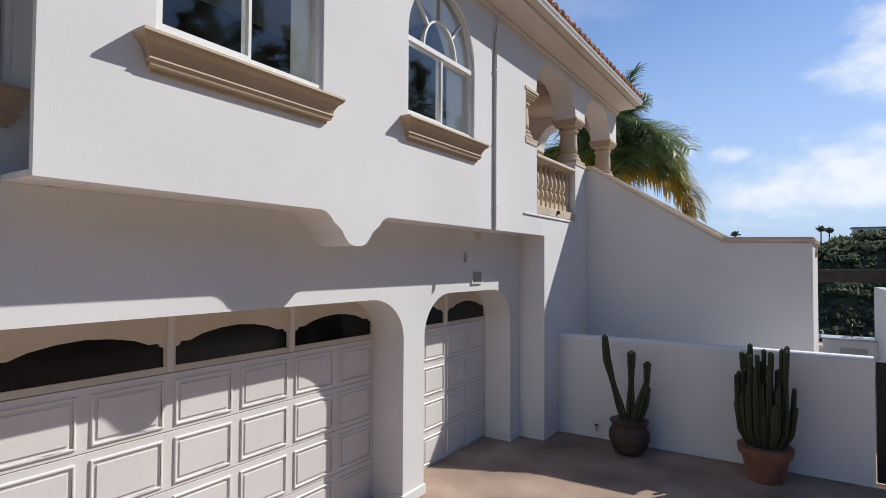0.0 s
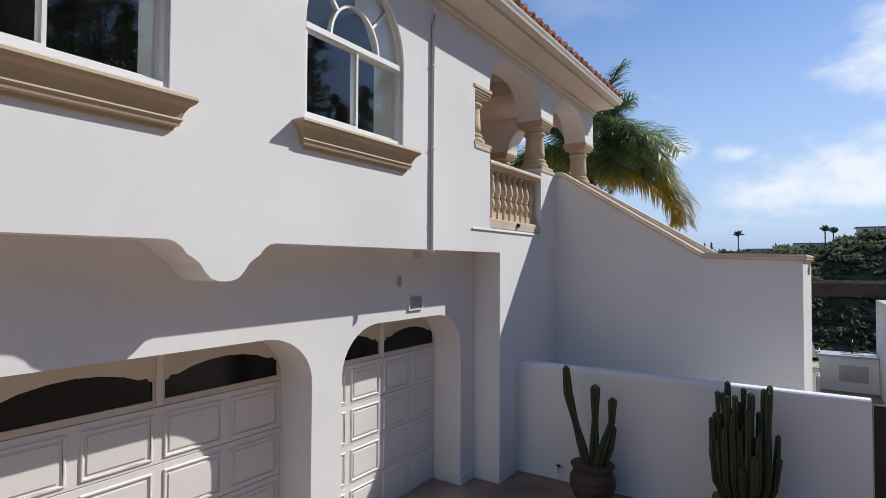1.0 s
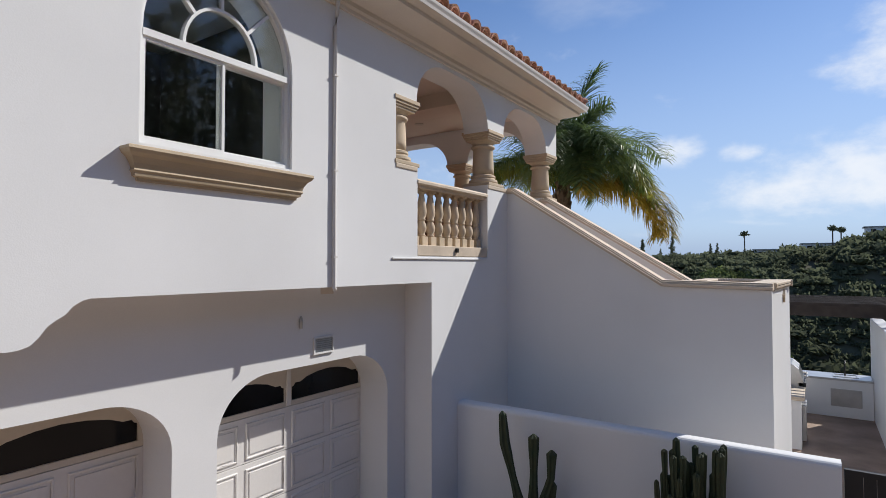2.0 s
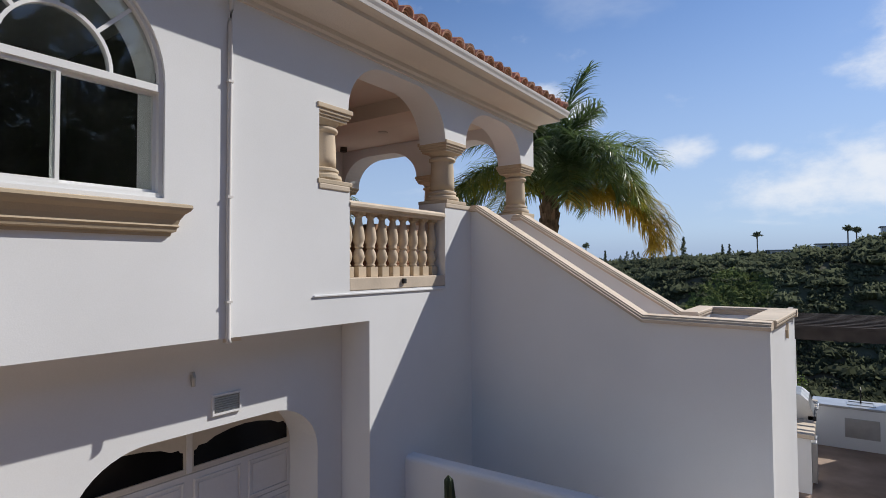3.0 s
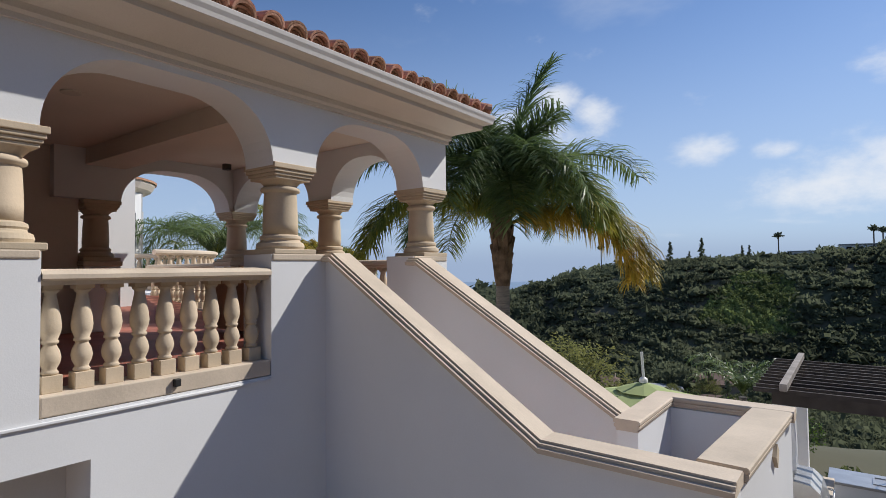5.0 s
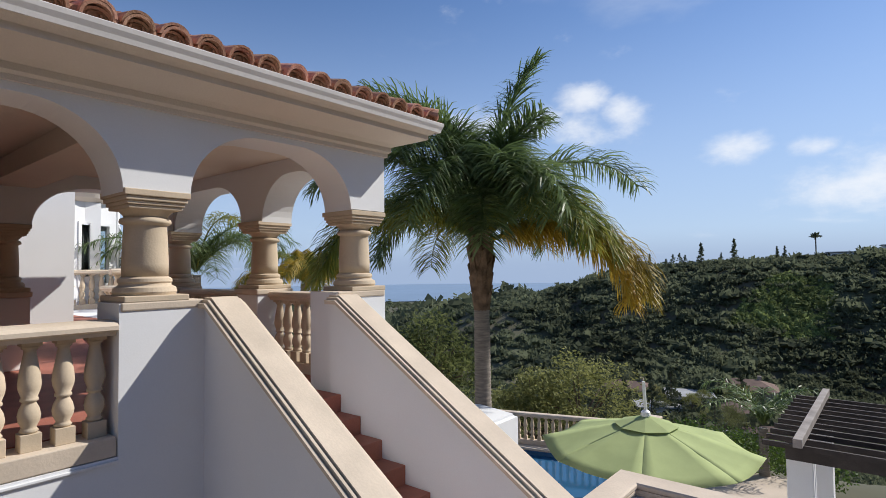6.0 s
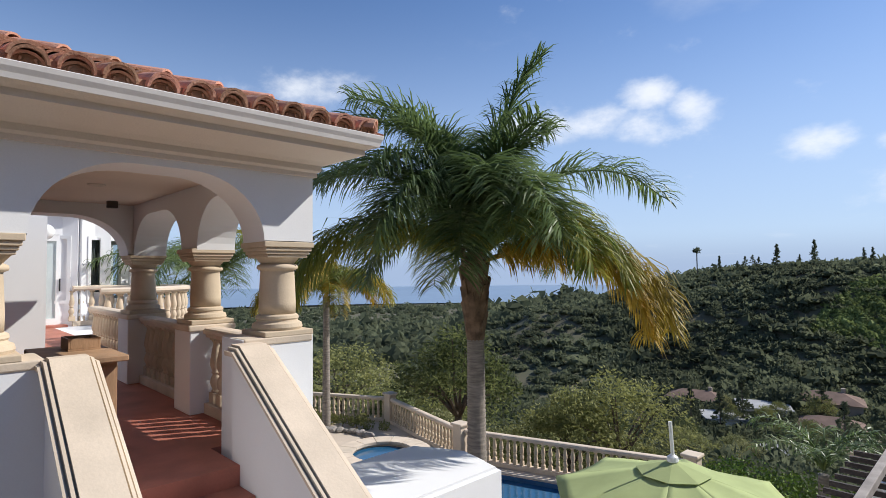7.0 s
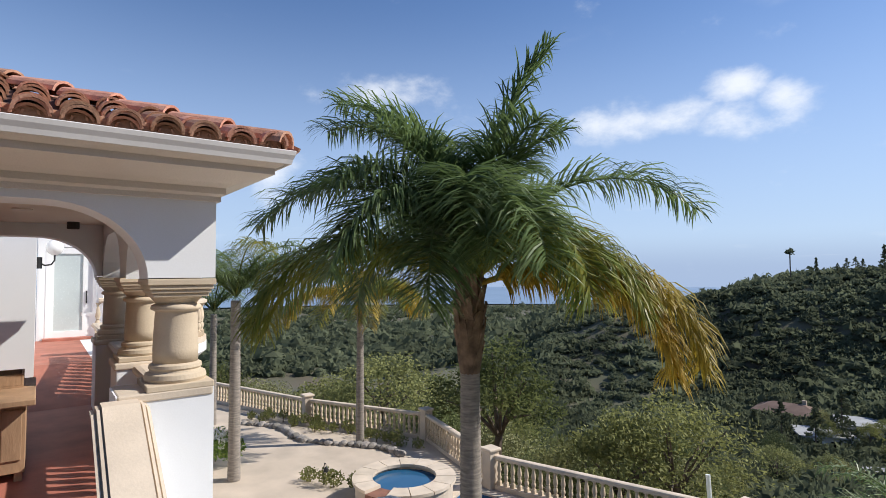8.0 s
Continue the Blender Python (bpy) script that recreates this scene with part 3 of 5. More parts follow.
for a in range(-8, 190, 7):
    o = new("baluster", BAL_TALL)
    o.parent = balcony
    o.location = (1.72 * math.cos(radians(a)), 1.72 * math.sin(radians(a)), 0.12)
tagged(part("drain_spout", box_mesh(FX - 0.01, FX + 0.03, 9.06, 9.11, 3.80, 3.86, bevel=0.005), BLACK), "small dark drain outlet under balustrade", "drain")
tagged(part("ledge_moulding", box_mesh(FX, FX + 0.018, 7.66, 9.97, 3.70, 3.722, bevel=0.005), STUCCO), "thin white stucco ledge moulding", "moulding", kind="structure")

# ---- stair ----
stair = thing("staircase", "red tiled stair between white parapets", "stair", (0, 0, 0), kind="structure")
top, bot, n = -3.38, -1.05, 8
rise = (FLOOR - 2.36) / (n + 1)
for i in range(n):
    x0 = top + (bot - top) * i / n
    x1 = top + (bot - top) * (i + 1) / n
    z = FLOOR - rise * (i + 1)
    b = box_mesh(x0 - 0.001, x1 + 0.02, 10.873, 11.926, z - 0.5, z, bevel=0.006)
    part("step", b, REDTILE, stair)


def coping(name, pts, y0, y1):
    """A moulded stone coping on a stepped wall top; pts are (x, z) of the wall top."""
    c = thing(name, "tan cast stone coping with moulded edge on wall", "coping", (0, 0, 0), kind="structure")
    for (x0, z0), (x1, z1) in zip(pts, pts[1:]):
        ym, w = (y0 + y1) / 2, (y1 - y0) / 2
        w += 0.015
        half = [(w - 0.03, 0.0), (w + 0.028, 0.003), (w + 0.034, 0.042), (w + 0.014, 0.047), (w + 0.010, 0.028), (w + 0.003, 0.028), (w + 0.001, 0.070), (w - 0.018, 0.073), (w - 0.021, 0.050), (w - 0.029, 0.050), (w - 0.031, 0.09)]
        prof = half + [(-o, h) for o, h in half[::-1]]
        bm = bmesh.new()
        ends = []
        for x, z in ((x0, z0), (x1, z1)):
            ends.append([bm.verts.new((x, ym + o, z + h)) for o, h in prof])
        for i in range(len(prof)):
            j = (i + 1) % len(prof)
            bm.faces.new((ends[0][i], ends[0][j], ends[1][j], ends[1][i]))
        bm.faces.new(ends[0][::-1])
        bm.faces.new(ends[1])
        part("coping_stone", bm, COPING, c)
    return c


coping("coping_front", [(-3.53, 4.788), (-3.42, 4.788), (-1.13, 3.328), (0.185, 3.303)], 10.605, 10.87)
coping("coping_inner", [(-3.53, 4.748), (-3.37, 4.748), (-0.908, 3.24)], 11.905, 12.175)
lc = thing("coping_landing", "tan cast stone coping on landing parapet", "coping", kind="structure")
def landing_profile(w):
    return [(-w + 0.02, 0), (w - 0.02, 0), (w - 0.02, 0.02), (w - 0.005, 0.03), (w - 0.003, 0.05), (w - 0.015, 0.053), (w - 0.015, 0.06), (w, 0.065), (w, 0.088), (w - 0.012, 0.10), (-w + 0.012, 0.10), (-w, 0.088), (-w, 0.065), (-w + 0.015, 0.06), (-w + 0.015, 0.053), (-w + 0.003, 0.05), (-w + 0.005, 0.03), (-w + 0.02, 0.02)]


part("coping_stone", sweep(bmesh.new(), landing_profile(0.165), [(0.155, 12.68, 3.293), (0.05, 10.93, 3.293)]), COPING, lc)
part("coping_stone", sweep(bmesh.new(), landing_profile(0.115), [(0.33, 12.78, 3.295), (-0.81, 12.78, 3.295), (-0.81, 11.60, 3.295)]), COPING, lc)
tagged(part("weep_tile", slab([[(11.93, 3.19), (12.03, 3.27), (12.13, 3.19), (12.03, 3.08)]], on_x, 0.225, 0.262), STONE), "small diamond stone ornament on parapet", "ornament")
bm = slab([[(-5.1, 12.712), (-3.56, 12.712), (-3.56, 15.5), (-4.35, 15.66), (-5.1, 15.3)]], on_z, -0.05, 2.9)
bmesh.ops.bevel(bm, geom=[e for e in bm.edges if min(v.co.z for v in e.verts) > 2.8], offset=0.05, segments=3, affect="EDGES")
tagged(part("white_block", bm, STUCCO), "white stucco block wall beside the pool", "wall", kind="structure")


# ---- windows of the facade ----
def frame_ring(outer, inner, lo, hi):
    return slab([outer, inner], on_x, lo, hi)


def sash(parent, u0, u1, v0, v1, x):
    s = part("sash", frame_ring(rect(u0, u1, v0, v1), rect(u0 + 0.026, u1 - 0.026, v0 + 0.026, v1 - 0.026), x - 0.025, x + 0.025), WHITE, parent)
    part("pane", box_mesh(x - 0.004, x + 0.004, u0 + 0.025, u1 - 0.025, v0 + 0.025, v1 - 0.025), PANE, s).visible_shadow = False
    return s


w = thing("window_1", "white framed sliding window in stucco wall", "window", kind="structure")
part("window_frame", frame_ring(rect(1.952, 3.458, 4.462, 6.118), rect(1.985, 3.425, 4.50, 6.085), FX - 0.13, FX - 0.02), WHITE, w)
sash(w, 1.985, 2.72, 4.50, 6.085, FX - 0.06)
sash(w, 2.69, 3.425, 4.50, 6.085, FX - 0.10)
w = thing("window_2", "arched white window with fan light muntins", "window", kind="structure")
outer = [(4.712, 4.547), (6.148, 4.547)] + arc(5.43, 5.44, 0.718, 0.778, 0, 180, 24)
inner2 = [(4.742, 4.585), (6.118, 4.585)] + arc(5.43, 5.44, 0.688, 0.748, 0, 180, 24)
part("window_frame", frame_ring(outer, inner2, FX - 0.14, FX - 0.03), WHITE, w)
part("transom", box_mesh(FX - 0.12, FX - 0.025, 4.742, 6.118, 5.375, 5.43), WHITE, w)
sash(w, 4.742, 5.45, 4.585, 5.375, FX - 0.065)
sash(w, 5.42, 6.118, 4.585, 5.375, FX - 0.10)
fan = part("fan_light", slab([[(4.742, 5.43), (6.118, 5.43)] + arc(5.43, 5.44, 0.688, 0.748, 0, 180, 24)], on_x, FX - 0.09, FX - 0.082), PANE, w)
fan.visible_shadow = False
mu = bmesh.new()
slab([arc(5.43, 5.43, 0.36, 0.40, 0, 180, 20) + arc(5.43, 5.43, 0.335, 0.375, 180, 0, 20)], on_x, FX - 0.11, FX - 0.05, mu)
part("muntin_arch", mu, WHITE, w)
for a in (45, 90, 135):
    ca, sa = math.cos(radians(a)), math.sin(radians(a))
    p = [(5.43 + 0.35 * ca - 0.014 * sa, 5.43 + 0.39 * sa + 0.014 * ca), (5.43 + 0.35 * ca + 0.014 * sa, 5.43 + 0.39 * sa - 0.014 * ca), (5.43 + 0.68 * ca + 0.014 * sa, 5.44 + 0.735 * sa - 0.014 * ca), (5.43 + 0.68 * ca - 0.014 * sa, 5.44 + 0.735 * sa + 0.014 * ca)]
    part("muntin", slab([p], on_x, FX - 0.108, FX - 0.055), WHITE, w)
hood = [(6.15, 5.44)] + arc(5.43, 5.44, 0.72, 0.78, 0, 180, 24) + [(4.71, 5.44), (4.69, 5.44)] + arc(5.43, 5.44, 0.742, 0.802, 180, 0, 24) + [(6.172, 5.44)]
w = thing("window_4", "white framed window on recessed wall", "window", kind="structure")
part("window_frame", slab([rect(-0.598, 1.398, 4.042, 6.118), rect(-0.56, 1.36, 4.08, 6.08)], on_x, -4.33, -4.22), WHITE, w)
part("pane", box_mesh(-4.28, -4.27, -0.56, 1.36, 4.08, 6.08), PANE, w).visible_shadow = False


SILL_PROF = [(0.0, 0.0), (0.0, -0.25), (0.02, -0.25), (0.025, -0.225), (0.05, -0.215), (0.055, -0.19), (0.068, -0.175), (0.06, -0.16), (0.07, -0.125), (0.095, -0.08), (0.125, -0.055), (0.14, -0.03), (0.135, -0.008), (0.115, 0.0)]


def sill(length, m):
    """A moulded sill along +y with returned ends, projecting to +x."""
    s = thing("window_sill", "tan moulded stone window sill below window", "sill", group="window sills")
    s.matrix_basis = m
    path = [(0.0, 0.14, 0), (0.0, length - 0.14, 0)]
    part("moulding", sweep(bmesh.new(), SILL_PROF, path), SILL, s)
    for yy, sgn in ((0.14, -1), (length - 0.14, 1)):
        bm = bmesh.new()
        n = len(SILL_PROF)
        a = [bm.verts.new((o, yy, z)) for o, z in SILL_PROF]
        b = [bm.verts.new((o, yy + sgn * o, z)) for o, z in SILL_PROF]
        c = [bm.verts.new((0, yy + sgn * o, z)) for o, z in SILL_PROF]
        for i in range(1, n - 1):
            bm.faces.new((a[i], a[i + 1], b[i + 1], b[i]))
            bm.faces.new((b[i], b[i + 1], c[i + 1], c[i]))
        part("end_return", bm, SILL, s)
    return s


sill(1.80, pose(FX, 1.80, 4.41))
sill(1.74, pose(FX, 4.57, 4.50))
sill(2.3, pose(-4.2, -0.80, 4.02))

dp = thing("downpipe", "white painted downpipe strapped to the wall", "downpipe")
part("pipe", tube(bmesh.new(), [(FX + 0.10, 6.66, 6.38), (FX + 0.04, 6.70, 6.25), (FX + 0.02, 6.70, 6.12), (FX + 0.018, 6.70, 5.0), (FX + 0.02, 6.695, 4.2), (FX + 0.02, 6.70, 3.40), (FX + 0.03, 6.705, 3.36)], 0.021, 8), GUTTER, dp, smooth=True)
for z in (5.6, 4.6, 3.7):
    part("strap", box_mesh(FX + 0.001, FX + 0.043, 6.674, 6.726, z, z + 0.02), GUTTER, dp)

vent = thing("wall_vent", "grey louvred wall vent on stucco", "vent", (BX + 0.0, 6.84, 2.64))
part("vent_frame", slab([rect(0, 0.30, 0, 0.19), rect(0.018, 0.282, 0.018, 0.172)], on_x, -0.02, 0.02), WHITE, vent)
part("backing", box_mesh(-0.02, -0.012, 0.018, 0.282, 0.018, 0.172), BLACK, vent)
for i in range(7):
    bm = box_mesh(-0.006, 0.012, 0.018, 0.282, 0.026 + i * 0.0215, 0.031 + i * 0.0215)
    part("slat", bm, STEEL, vent)
tagged(part("wall_stain_cap", lathe(bmesh.new(), [(0.018, 0), (0.022, 0.08), (0.01, 0.13)], (BX + 0.022, 6.65, 2.95), 10), STEEL), "small grey conduit cap on wall", "conduit")


# ---- garage doors ----
def panel_mesh(w, h):
    bm = slab([rect(0, w, 0, h), rect(0.022, w - 0.022, 0.022, h - 0.022)], on_x, 0, 0.014)
    bmesh.ops.bevel(bm, geom=[e for e in bm.edges if all(abs(v.co.x - 0.014) < 1e-5 for v in e.verts) and e.calc_length() > 0.05], offset=0.006, segments=1, affect="EDGES")
    add_box(bm, 0.0, 0.009, 0.05, w - 0.05, 0.05, h - 0.05)
    me = bpy.data.meshes.new("panel")
    bmesh.ops.recalc_face_normals(bm, faces=bm.faces)
    bm.to_mesh(me)
    bm.free()
    me.materials.append(DOORPAINT)
    return me


def garage_door(y0, y1, bays, label):
    d = thing("garage_door", label, "garage door", (BX - 0.47, y0, G), group="garage doors")
    wid, bw = y1 - y0, (y1 - y0) / bays
    hs = 0.487
    for r in range(4):
        part("section", box_mesh(-0.05, 0.0, 0, wid, r * hs + 0.003, (r + 1) * hs - 0.003, bevel=0.003), DOORPAINT, d)
    pw = bw / 2 - 0.10
    me = panel_mesh(pw, hs - 0.10)
    for r in range(4):
        for c in range(bays * 2):
            o = new("panel", me)
            o.parent = d
            o.location = (0.0, c * bw / 2 + 0.05, r * hs + 0.04)
    z0, z1 = 4 * hs + 0.003, 2.6
    loops = [rect(0, wid, z0, z1)]
    for b in range(bays):
        u0, u1 = b * bw + 0.05, (b + 1) * bw - 0.05
        m, k = (u0 + u1) / 2, (u1 - u0) / 2
        zb, zs = z0 + 0.055, z0 + 0.168
        side = [(k, 0), (k, 0.045), (k - 0.03, 0.055), (k - 0.05, 0.085), (k - 0.13, 0.085), (k * 0.6, 0.13), (k * 0.3, 0.165), (0, 0.178)]
        loops.append([(u0, zb), (u1, zb)] + [(m + a, zs + v) for a, v in side] + [(m - a, zs + v) for a, v in side[-2::-1]])
    part("window_section", slab(loops, on_x, -0.045, 0.0), CREAM, d, "cream top section with curved window cutouts")
    for b in range(bays):
        part("pane", box_mesh(-0.03, -0.02, b * bw + 0.04, (b + 1) * bw - 0.04, z0 + 0.05, z0 + 0.40), DARKGLASS, d, "dark glass pane")
    for b in range(1, bays):
        part("mullion", box_mesh(0.001, 0.014, b * bw - 0.03, b * bw + 0.03, z0 + 0.01, z1 - 0.15, bevel=0.003), DOORPAINT, d)
    return d


garage_door(0.0, 5.25, 4, "white panelled double garage door with dark arched windows")
garage_door(5.66, 8.14, 2, "white panelled single garage door with dark arched windows")
for y0, y1 in ((5.22, 5.70), (8.10, 8.58)):
    tagged(part("pier_base", box_mesh(BX - 0.2, BX + 0.02, y0, y1, G, G + 0.13, bevel=0.01), STUCCO), "white stucco pier base block", "plinth", kind="structure")

# ---- cornice and roof ----
PROF = [(0.0, 6.36), (0.03, 6.36), (0.03, 6.40), (0.06, 6.42), (0.06, 6.47), (0.12, 6.50), (0.30, 6.55), (0.36, 6.57), (0.36, 6.62), (0.40, 6.64), (0.45, 6.68), (0.45, 6.75), (0.0, 6.75)]
EAVES = [(FX, -7, 0), (FX, 12.71, 0), (-8.27, 12.71, 0), (-8.27, 8.4, 0)]
tagged(part("cornice", sweep(bmesh.new(), PROF, EAVES), SOFFIT), "cream moulded eave cornice", "cornice", kind="structure")
gut = [(0.452, 6.65), (0.462, 6.65), (0.470, 6.685), (0.486, 6.72), (0.492, 6.752), (0.486, 6.758), (0.455, 6.755), (0.452, 6.74)]
tagged(part("gutter", sweep(bmesh.new(), gut, EAVES), GUTTER), "white painted eave gutter", "gutter", kind="structure")
PITCH = math.tan(radians(20))
EX, EY, EZ = FX + 0.43, 12.71 + 0.43, 6.755


def roof_z(x, y):
    return EZ + PITCH * min(EX - x, EY - y, x + 8.70)


bm = bmesh.new()
RX = -5.9
for pts in ([(EX, -7), (EX, EY), (RX, EY - 2.8), (RX, -7)], [(EX, EY), (-8.70, EY), (RX, EY - 2.8)], [(-8.70, EY), (-8.70, -7), (RX, -7), (RX, EY - 2.8)]):
    bm.faces.new([bm.verts.new((x, y, roof_z(x, y))) for x, y in pts])
roof = part("roof", bm, CLAYDARK)
roof.modifiers.new("thick", "SOLIDIFY").thickness = 0.04
tagged(roof, "hipped roof of weathered red clay barrel tiles", "roof", kind="structure")


# ---- terrain ----
def lerp_table(v, table):
    for (a, p), (b, q) in zip(table, table[1:]):
        if v <= b:
            k = max(0.0, (v - a) / (b - a))
            k = k * k * (3 - 2 * k)
            return p + (q - p) * k
    return table[-1][1]


RIDGE = [(-180, 0), (-60, 14), (-10, 15), (-4, 13), (-1, 9), (5, 7), (10, 6), (15, 4.5), (19, 3.3), (23, 0.5), (26, -4), (31, -9.5), (36, -13), (41, -22), (46, -36), (60, -42), (100, -40), (180, 0)]

EDGE = [(-180, 40), (-40, 40), (-10, 16), (5, 14.8), (17.7, 14.8), (30, 14.8), (41, 16), (49.5, 20), (62, 22.6), (80, 27), (90, 34), (130, 40), (180, 40)]


def ground_z(x, y):
    dx, dy = x - 0.0, y - 10.0
    d = math.hypot(dx, dy)
    a = math.degrees(math.atan2(-dx, dy))
    low = lerp_table(a, [(-180, -4), (-60, -6), (-20, -30), (80, -32), (130, -6), (180, -4)])
    d0 = lerp_table(a, EDGE)
    z = lerp_table(d, [(0, -0.35), (d0, -0.35), (d0 + 9, -0.35 + low * 0.16), (d0 + 20, low * 0.32), (d0 + 40, low * 0.6), (120, low), (150, low)])
    z += 18 * lerp_table(d, [(0, 0), (18, 0), (55, 1), (1e5, 1)]) * lerp_table(a, [(-180, 0), (-150, 0), (-120, 1), (-62, 1), (-34, 0.4), (-14, 0), (180, 0)])
    top = lerp_table(a, RIDGE)
    rise = lerp_table(d, [(0, 0), (158, 0), (250, 1), (300, 0.95), (600, 0.2), (1e5, 0)])
    far = lerp_table(d, [(0, 0), (280, 0), (900, -45), (2500, -103), (1e5, -103)])
    z = z + (top - low) * rise + far
    rough = lerp_table(d, [(0, 0), (35, 0), (80, 0.8), (235, 1.2), (260, 1.0), (600, 5), (1400, 5), (2100, 0), (1e5, 0)])
    spur = lerp_table(d, [(0, 0), (130, 0), (175, 1), (215, 1), (248, 0), (1e5, 0)])
    if spur:
        z += 7.5 * spur * noise.noise((a * 0.11 + d * 0.006, d * 0.004, 7.7))
    if d < 2600:
        z += rough * noise.fractal((x * 0.018, y * 0.018, 3.1), 1.0, 2.0, 5)
    return z


bm = bmesh.new()
radii = [6 * 1.055 ** i for i in range(122)]
angles = [-180 + 3 * i for i in range(50)] + [-30 + 0.8 * i for i in range(164)] + [101.5 + 3 * i for i in range(27)]
grid = []
for r in radii:
    grid.append([bm.verts.new((-r * math.sin(radians(a)), 10 + r * math.cos(radians(a)), ground_z(-r * math.sin(radians(a)), 10 + r * math.cos(radians(a))))) for a in angles])
na = len(angles)
for p, q in zip(grid, grid[1:]):
    for i in range(na):
        bm.faces.new((p[i], p[(i + 1) % na], q[(i + 1) % na], q[i]))
bm.faces.new(grid[0])
tagged(part("ground", bm, SOIL, smooth=True), "scrub covered hillside and valley ground", "ground", kind="structure")

# sea
bm = bmesh.new()
ring = []
for r in (2300, 3200, 4900):
    ring.append([bm.verts.new((-r * math.sin(radians(a)), 10 + r * math.cos(radians(a)), -128.0)) for a in range(0, 360, 4)])
for p, q in zip(ring, ring[1:]):
    for i in range(90):
        bm.faces.new((p[i], p[(i + 1) % 90], q[(i + 1) % 90], q[i]))
# pale base colour holds the bluish haze over the water
SEA = material("sea_water_hazed", (0.20, 0.28, 0.38), 0.4, 0.05, 0.002, 0.02, 0.1, spec=0.5)
tagged(part("water", bm, SEA), "distant blue sea with haze put into its colour", "sea", kind="structure")

# ---- pool terrace ----
RAIL = [(-26.0, 17.6), (-19.2, 20.05), (-14.6, 22.45), (-10.05, 21.40), (-4.25, 23.30)]
edge = [(-26, 9.33), (-26, 17.9), (-19.2, 20.35), (-14.6, 22.75), (-10.05, 21.70), (-4.2, 23.6), (-1.2, 23.7), (-0.6, 20.1), (9, 20.1), (9, 9.33)]
pool = [(-10.3, 20.75), (-9.4, 21.05), (-8.4, 21.35), (-6.5, 21.95), (-4.8, 22.35), (-4.1, 21.9), (-3.9, 20.5), (-4.3, 18.9), (-5.6, 18.0), (-7.6, 17.9), (-9.0, 18.3), (-9.7, 19.4)]
tagged(part("patio", slab([edge, pool], on_z, -0.34, 0.02), PATIO), "buff stone pool patio", "patio", kind="structure")
cx, cy = sum(p[0] for p in pool) / 12, sum(p[1] for p in pool) / 12
cop_in = [(cx + (x - cx) * 1.0, cy + (y - cy) * 1.0) for x, y in pool]
cop_out = [(cx + (x - cx) * 1.1, cy + (y - cy) * 1.14) for x, y in pool]
tagged(part("pool_coping", slab([cop_out, cop_in], on_z, 0.021, 0.06), COPING), "pale stone pool coping", "coping", kind="structure")
tagged(part("pool_basin", slab([cop_out], on_z, -1.5, -1.3), WATERBED), "blue plaster pool floor", "pool", kind="structure")
bm = bmesh.new()
a = [bm.verts.new((x, y, -1.3)) for x, y in cop_in]
b = [bm.verts.new((x, y, 0.015)) for x, y in cop_in]
for i in range(12):
    bm.faces.new((a[i], a[(i + 1) % 12], b[(i + 1) % 12], b[i]))
pw = part("pool_wall", bm, WATERBED)
pw.modifiers.new("thick", "SOLIDIFY").thickness = 0.05
tagged(pw, "blue plaster pool side", "pool", kind="structure")
WATER = material("pool_water", (0.02, 0.10, 0.20), 0.05, 0.05, 0.5, 3.0, 0.12, spec=0.6)
tagged(part("water_pool", slab([[(cx + (x - cx) * 0.995, cy + (y - cy) * 0.995) for x, y in pool]], on_z, -0.12, -0.08), WATER), "still deep blue pool water", "water", kind="structure")


def spa(at):
    s = thing("spa_tub", "raised round stone spa tub with blue water", "hot tub", at)
    prof = [(1.30, 0.0), (1.30, 0.56)]
    bm = bmesh.new()
    n = 40
    def ring_at(r, z):
        return [bm.verts.new((r * math.cos(2 * math.pi * i / n), r * math.sin(2 * math.pi * i / n), z)) for i in range(n)]
    rs = [ring_at(1.22, 0.0), ring_at(1.22, 0.58), ring_at(0.86, 0.58), ring_at(0.86, 0.0)]
    for p, q in zip(rs, rs[1:]):
        for i in range(n):
            bm.faces.new((p[i], p[(i + 1) % n], q[(i + 1) % n], q[i]))
    part("wall", bm, PATIO, s, "stone clad tub wall")
    m = 14
    for k in range(m):
        if k == 11:
            continue
        a0, a1 = 2 * math.pi * (k + 0.02) / m, 2 * math.pi * (k + 0.98) / m
        pts = [(1.30 * math.cos(a0 + (a1 - a0) * i / 4), 1.30 * math.sin(a0 + (a1 - a0) * i / 4)) for i in range(5)] + [(0.80 * math.cos(a1 + (a0 - a1) * i / 4), 0.80 * math.sin(a1 + (a0 - a1) * i / 4)) for i in range(5)]
        part("coping_stone", slab([pts], on_z, 0.585, 0.66), COPING, s)
    part("spillway", slab([[(0.80 * math.cos(a), 0.80 * math.sin(a)) for a in (4.95, 5.15, 5.35)] + [(1.32 * math.cos(a), 1.32 * math.sin(a)) for a in (5.35, 5.15, 4.95)]], on_z, 0.5, 0.59), CLAYPOT, s, "terracotta spillway lip")
    part("tub_water", lathe(bmesh.new(), [(0.855, 0.46), (0.855, 0.52)], (0, 0, 0), 40), WATER, s, "blue spa water")
    return s


spa((-10.65, 19.05, 0.02))


def rail_post(x, y):
    p = thing("rail_post", "tan stone balustrade post with cap", "post", (x, y, 0.02), group="terrace posts")
    part("body", box_mesh(-0.16, 0.16, -0.16, 0.16, 0, 0.98, bevel=0.012), COPING, p)
    part("cap", box_mesh(-0.21, 0.21, -0.21, 0.21, 0.98, 1.06, bevel=0.025), COPING, p)
    return p


for x, y in RAIL:
    rail_post(x, y)
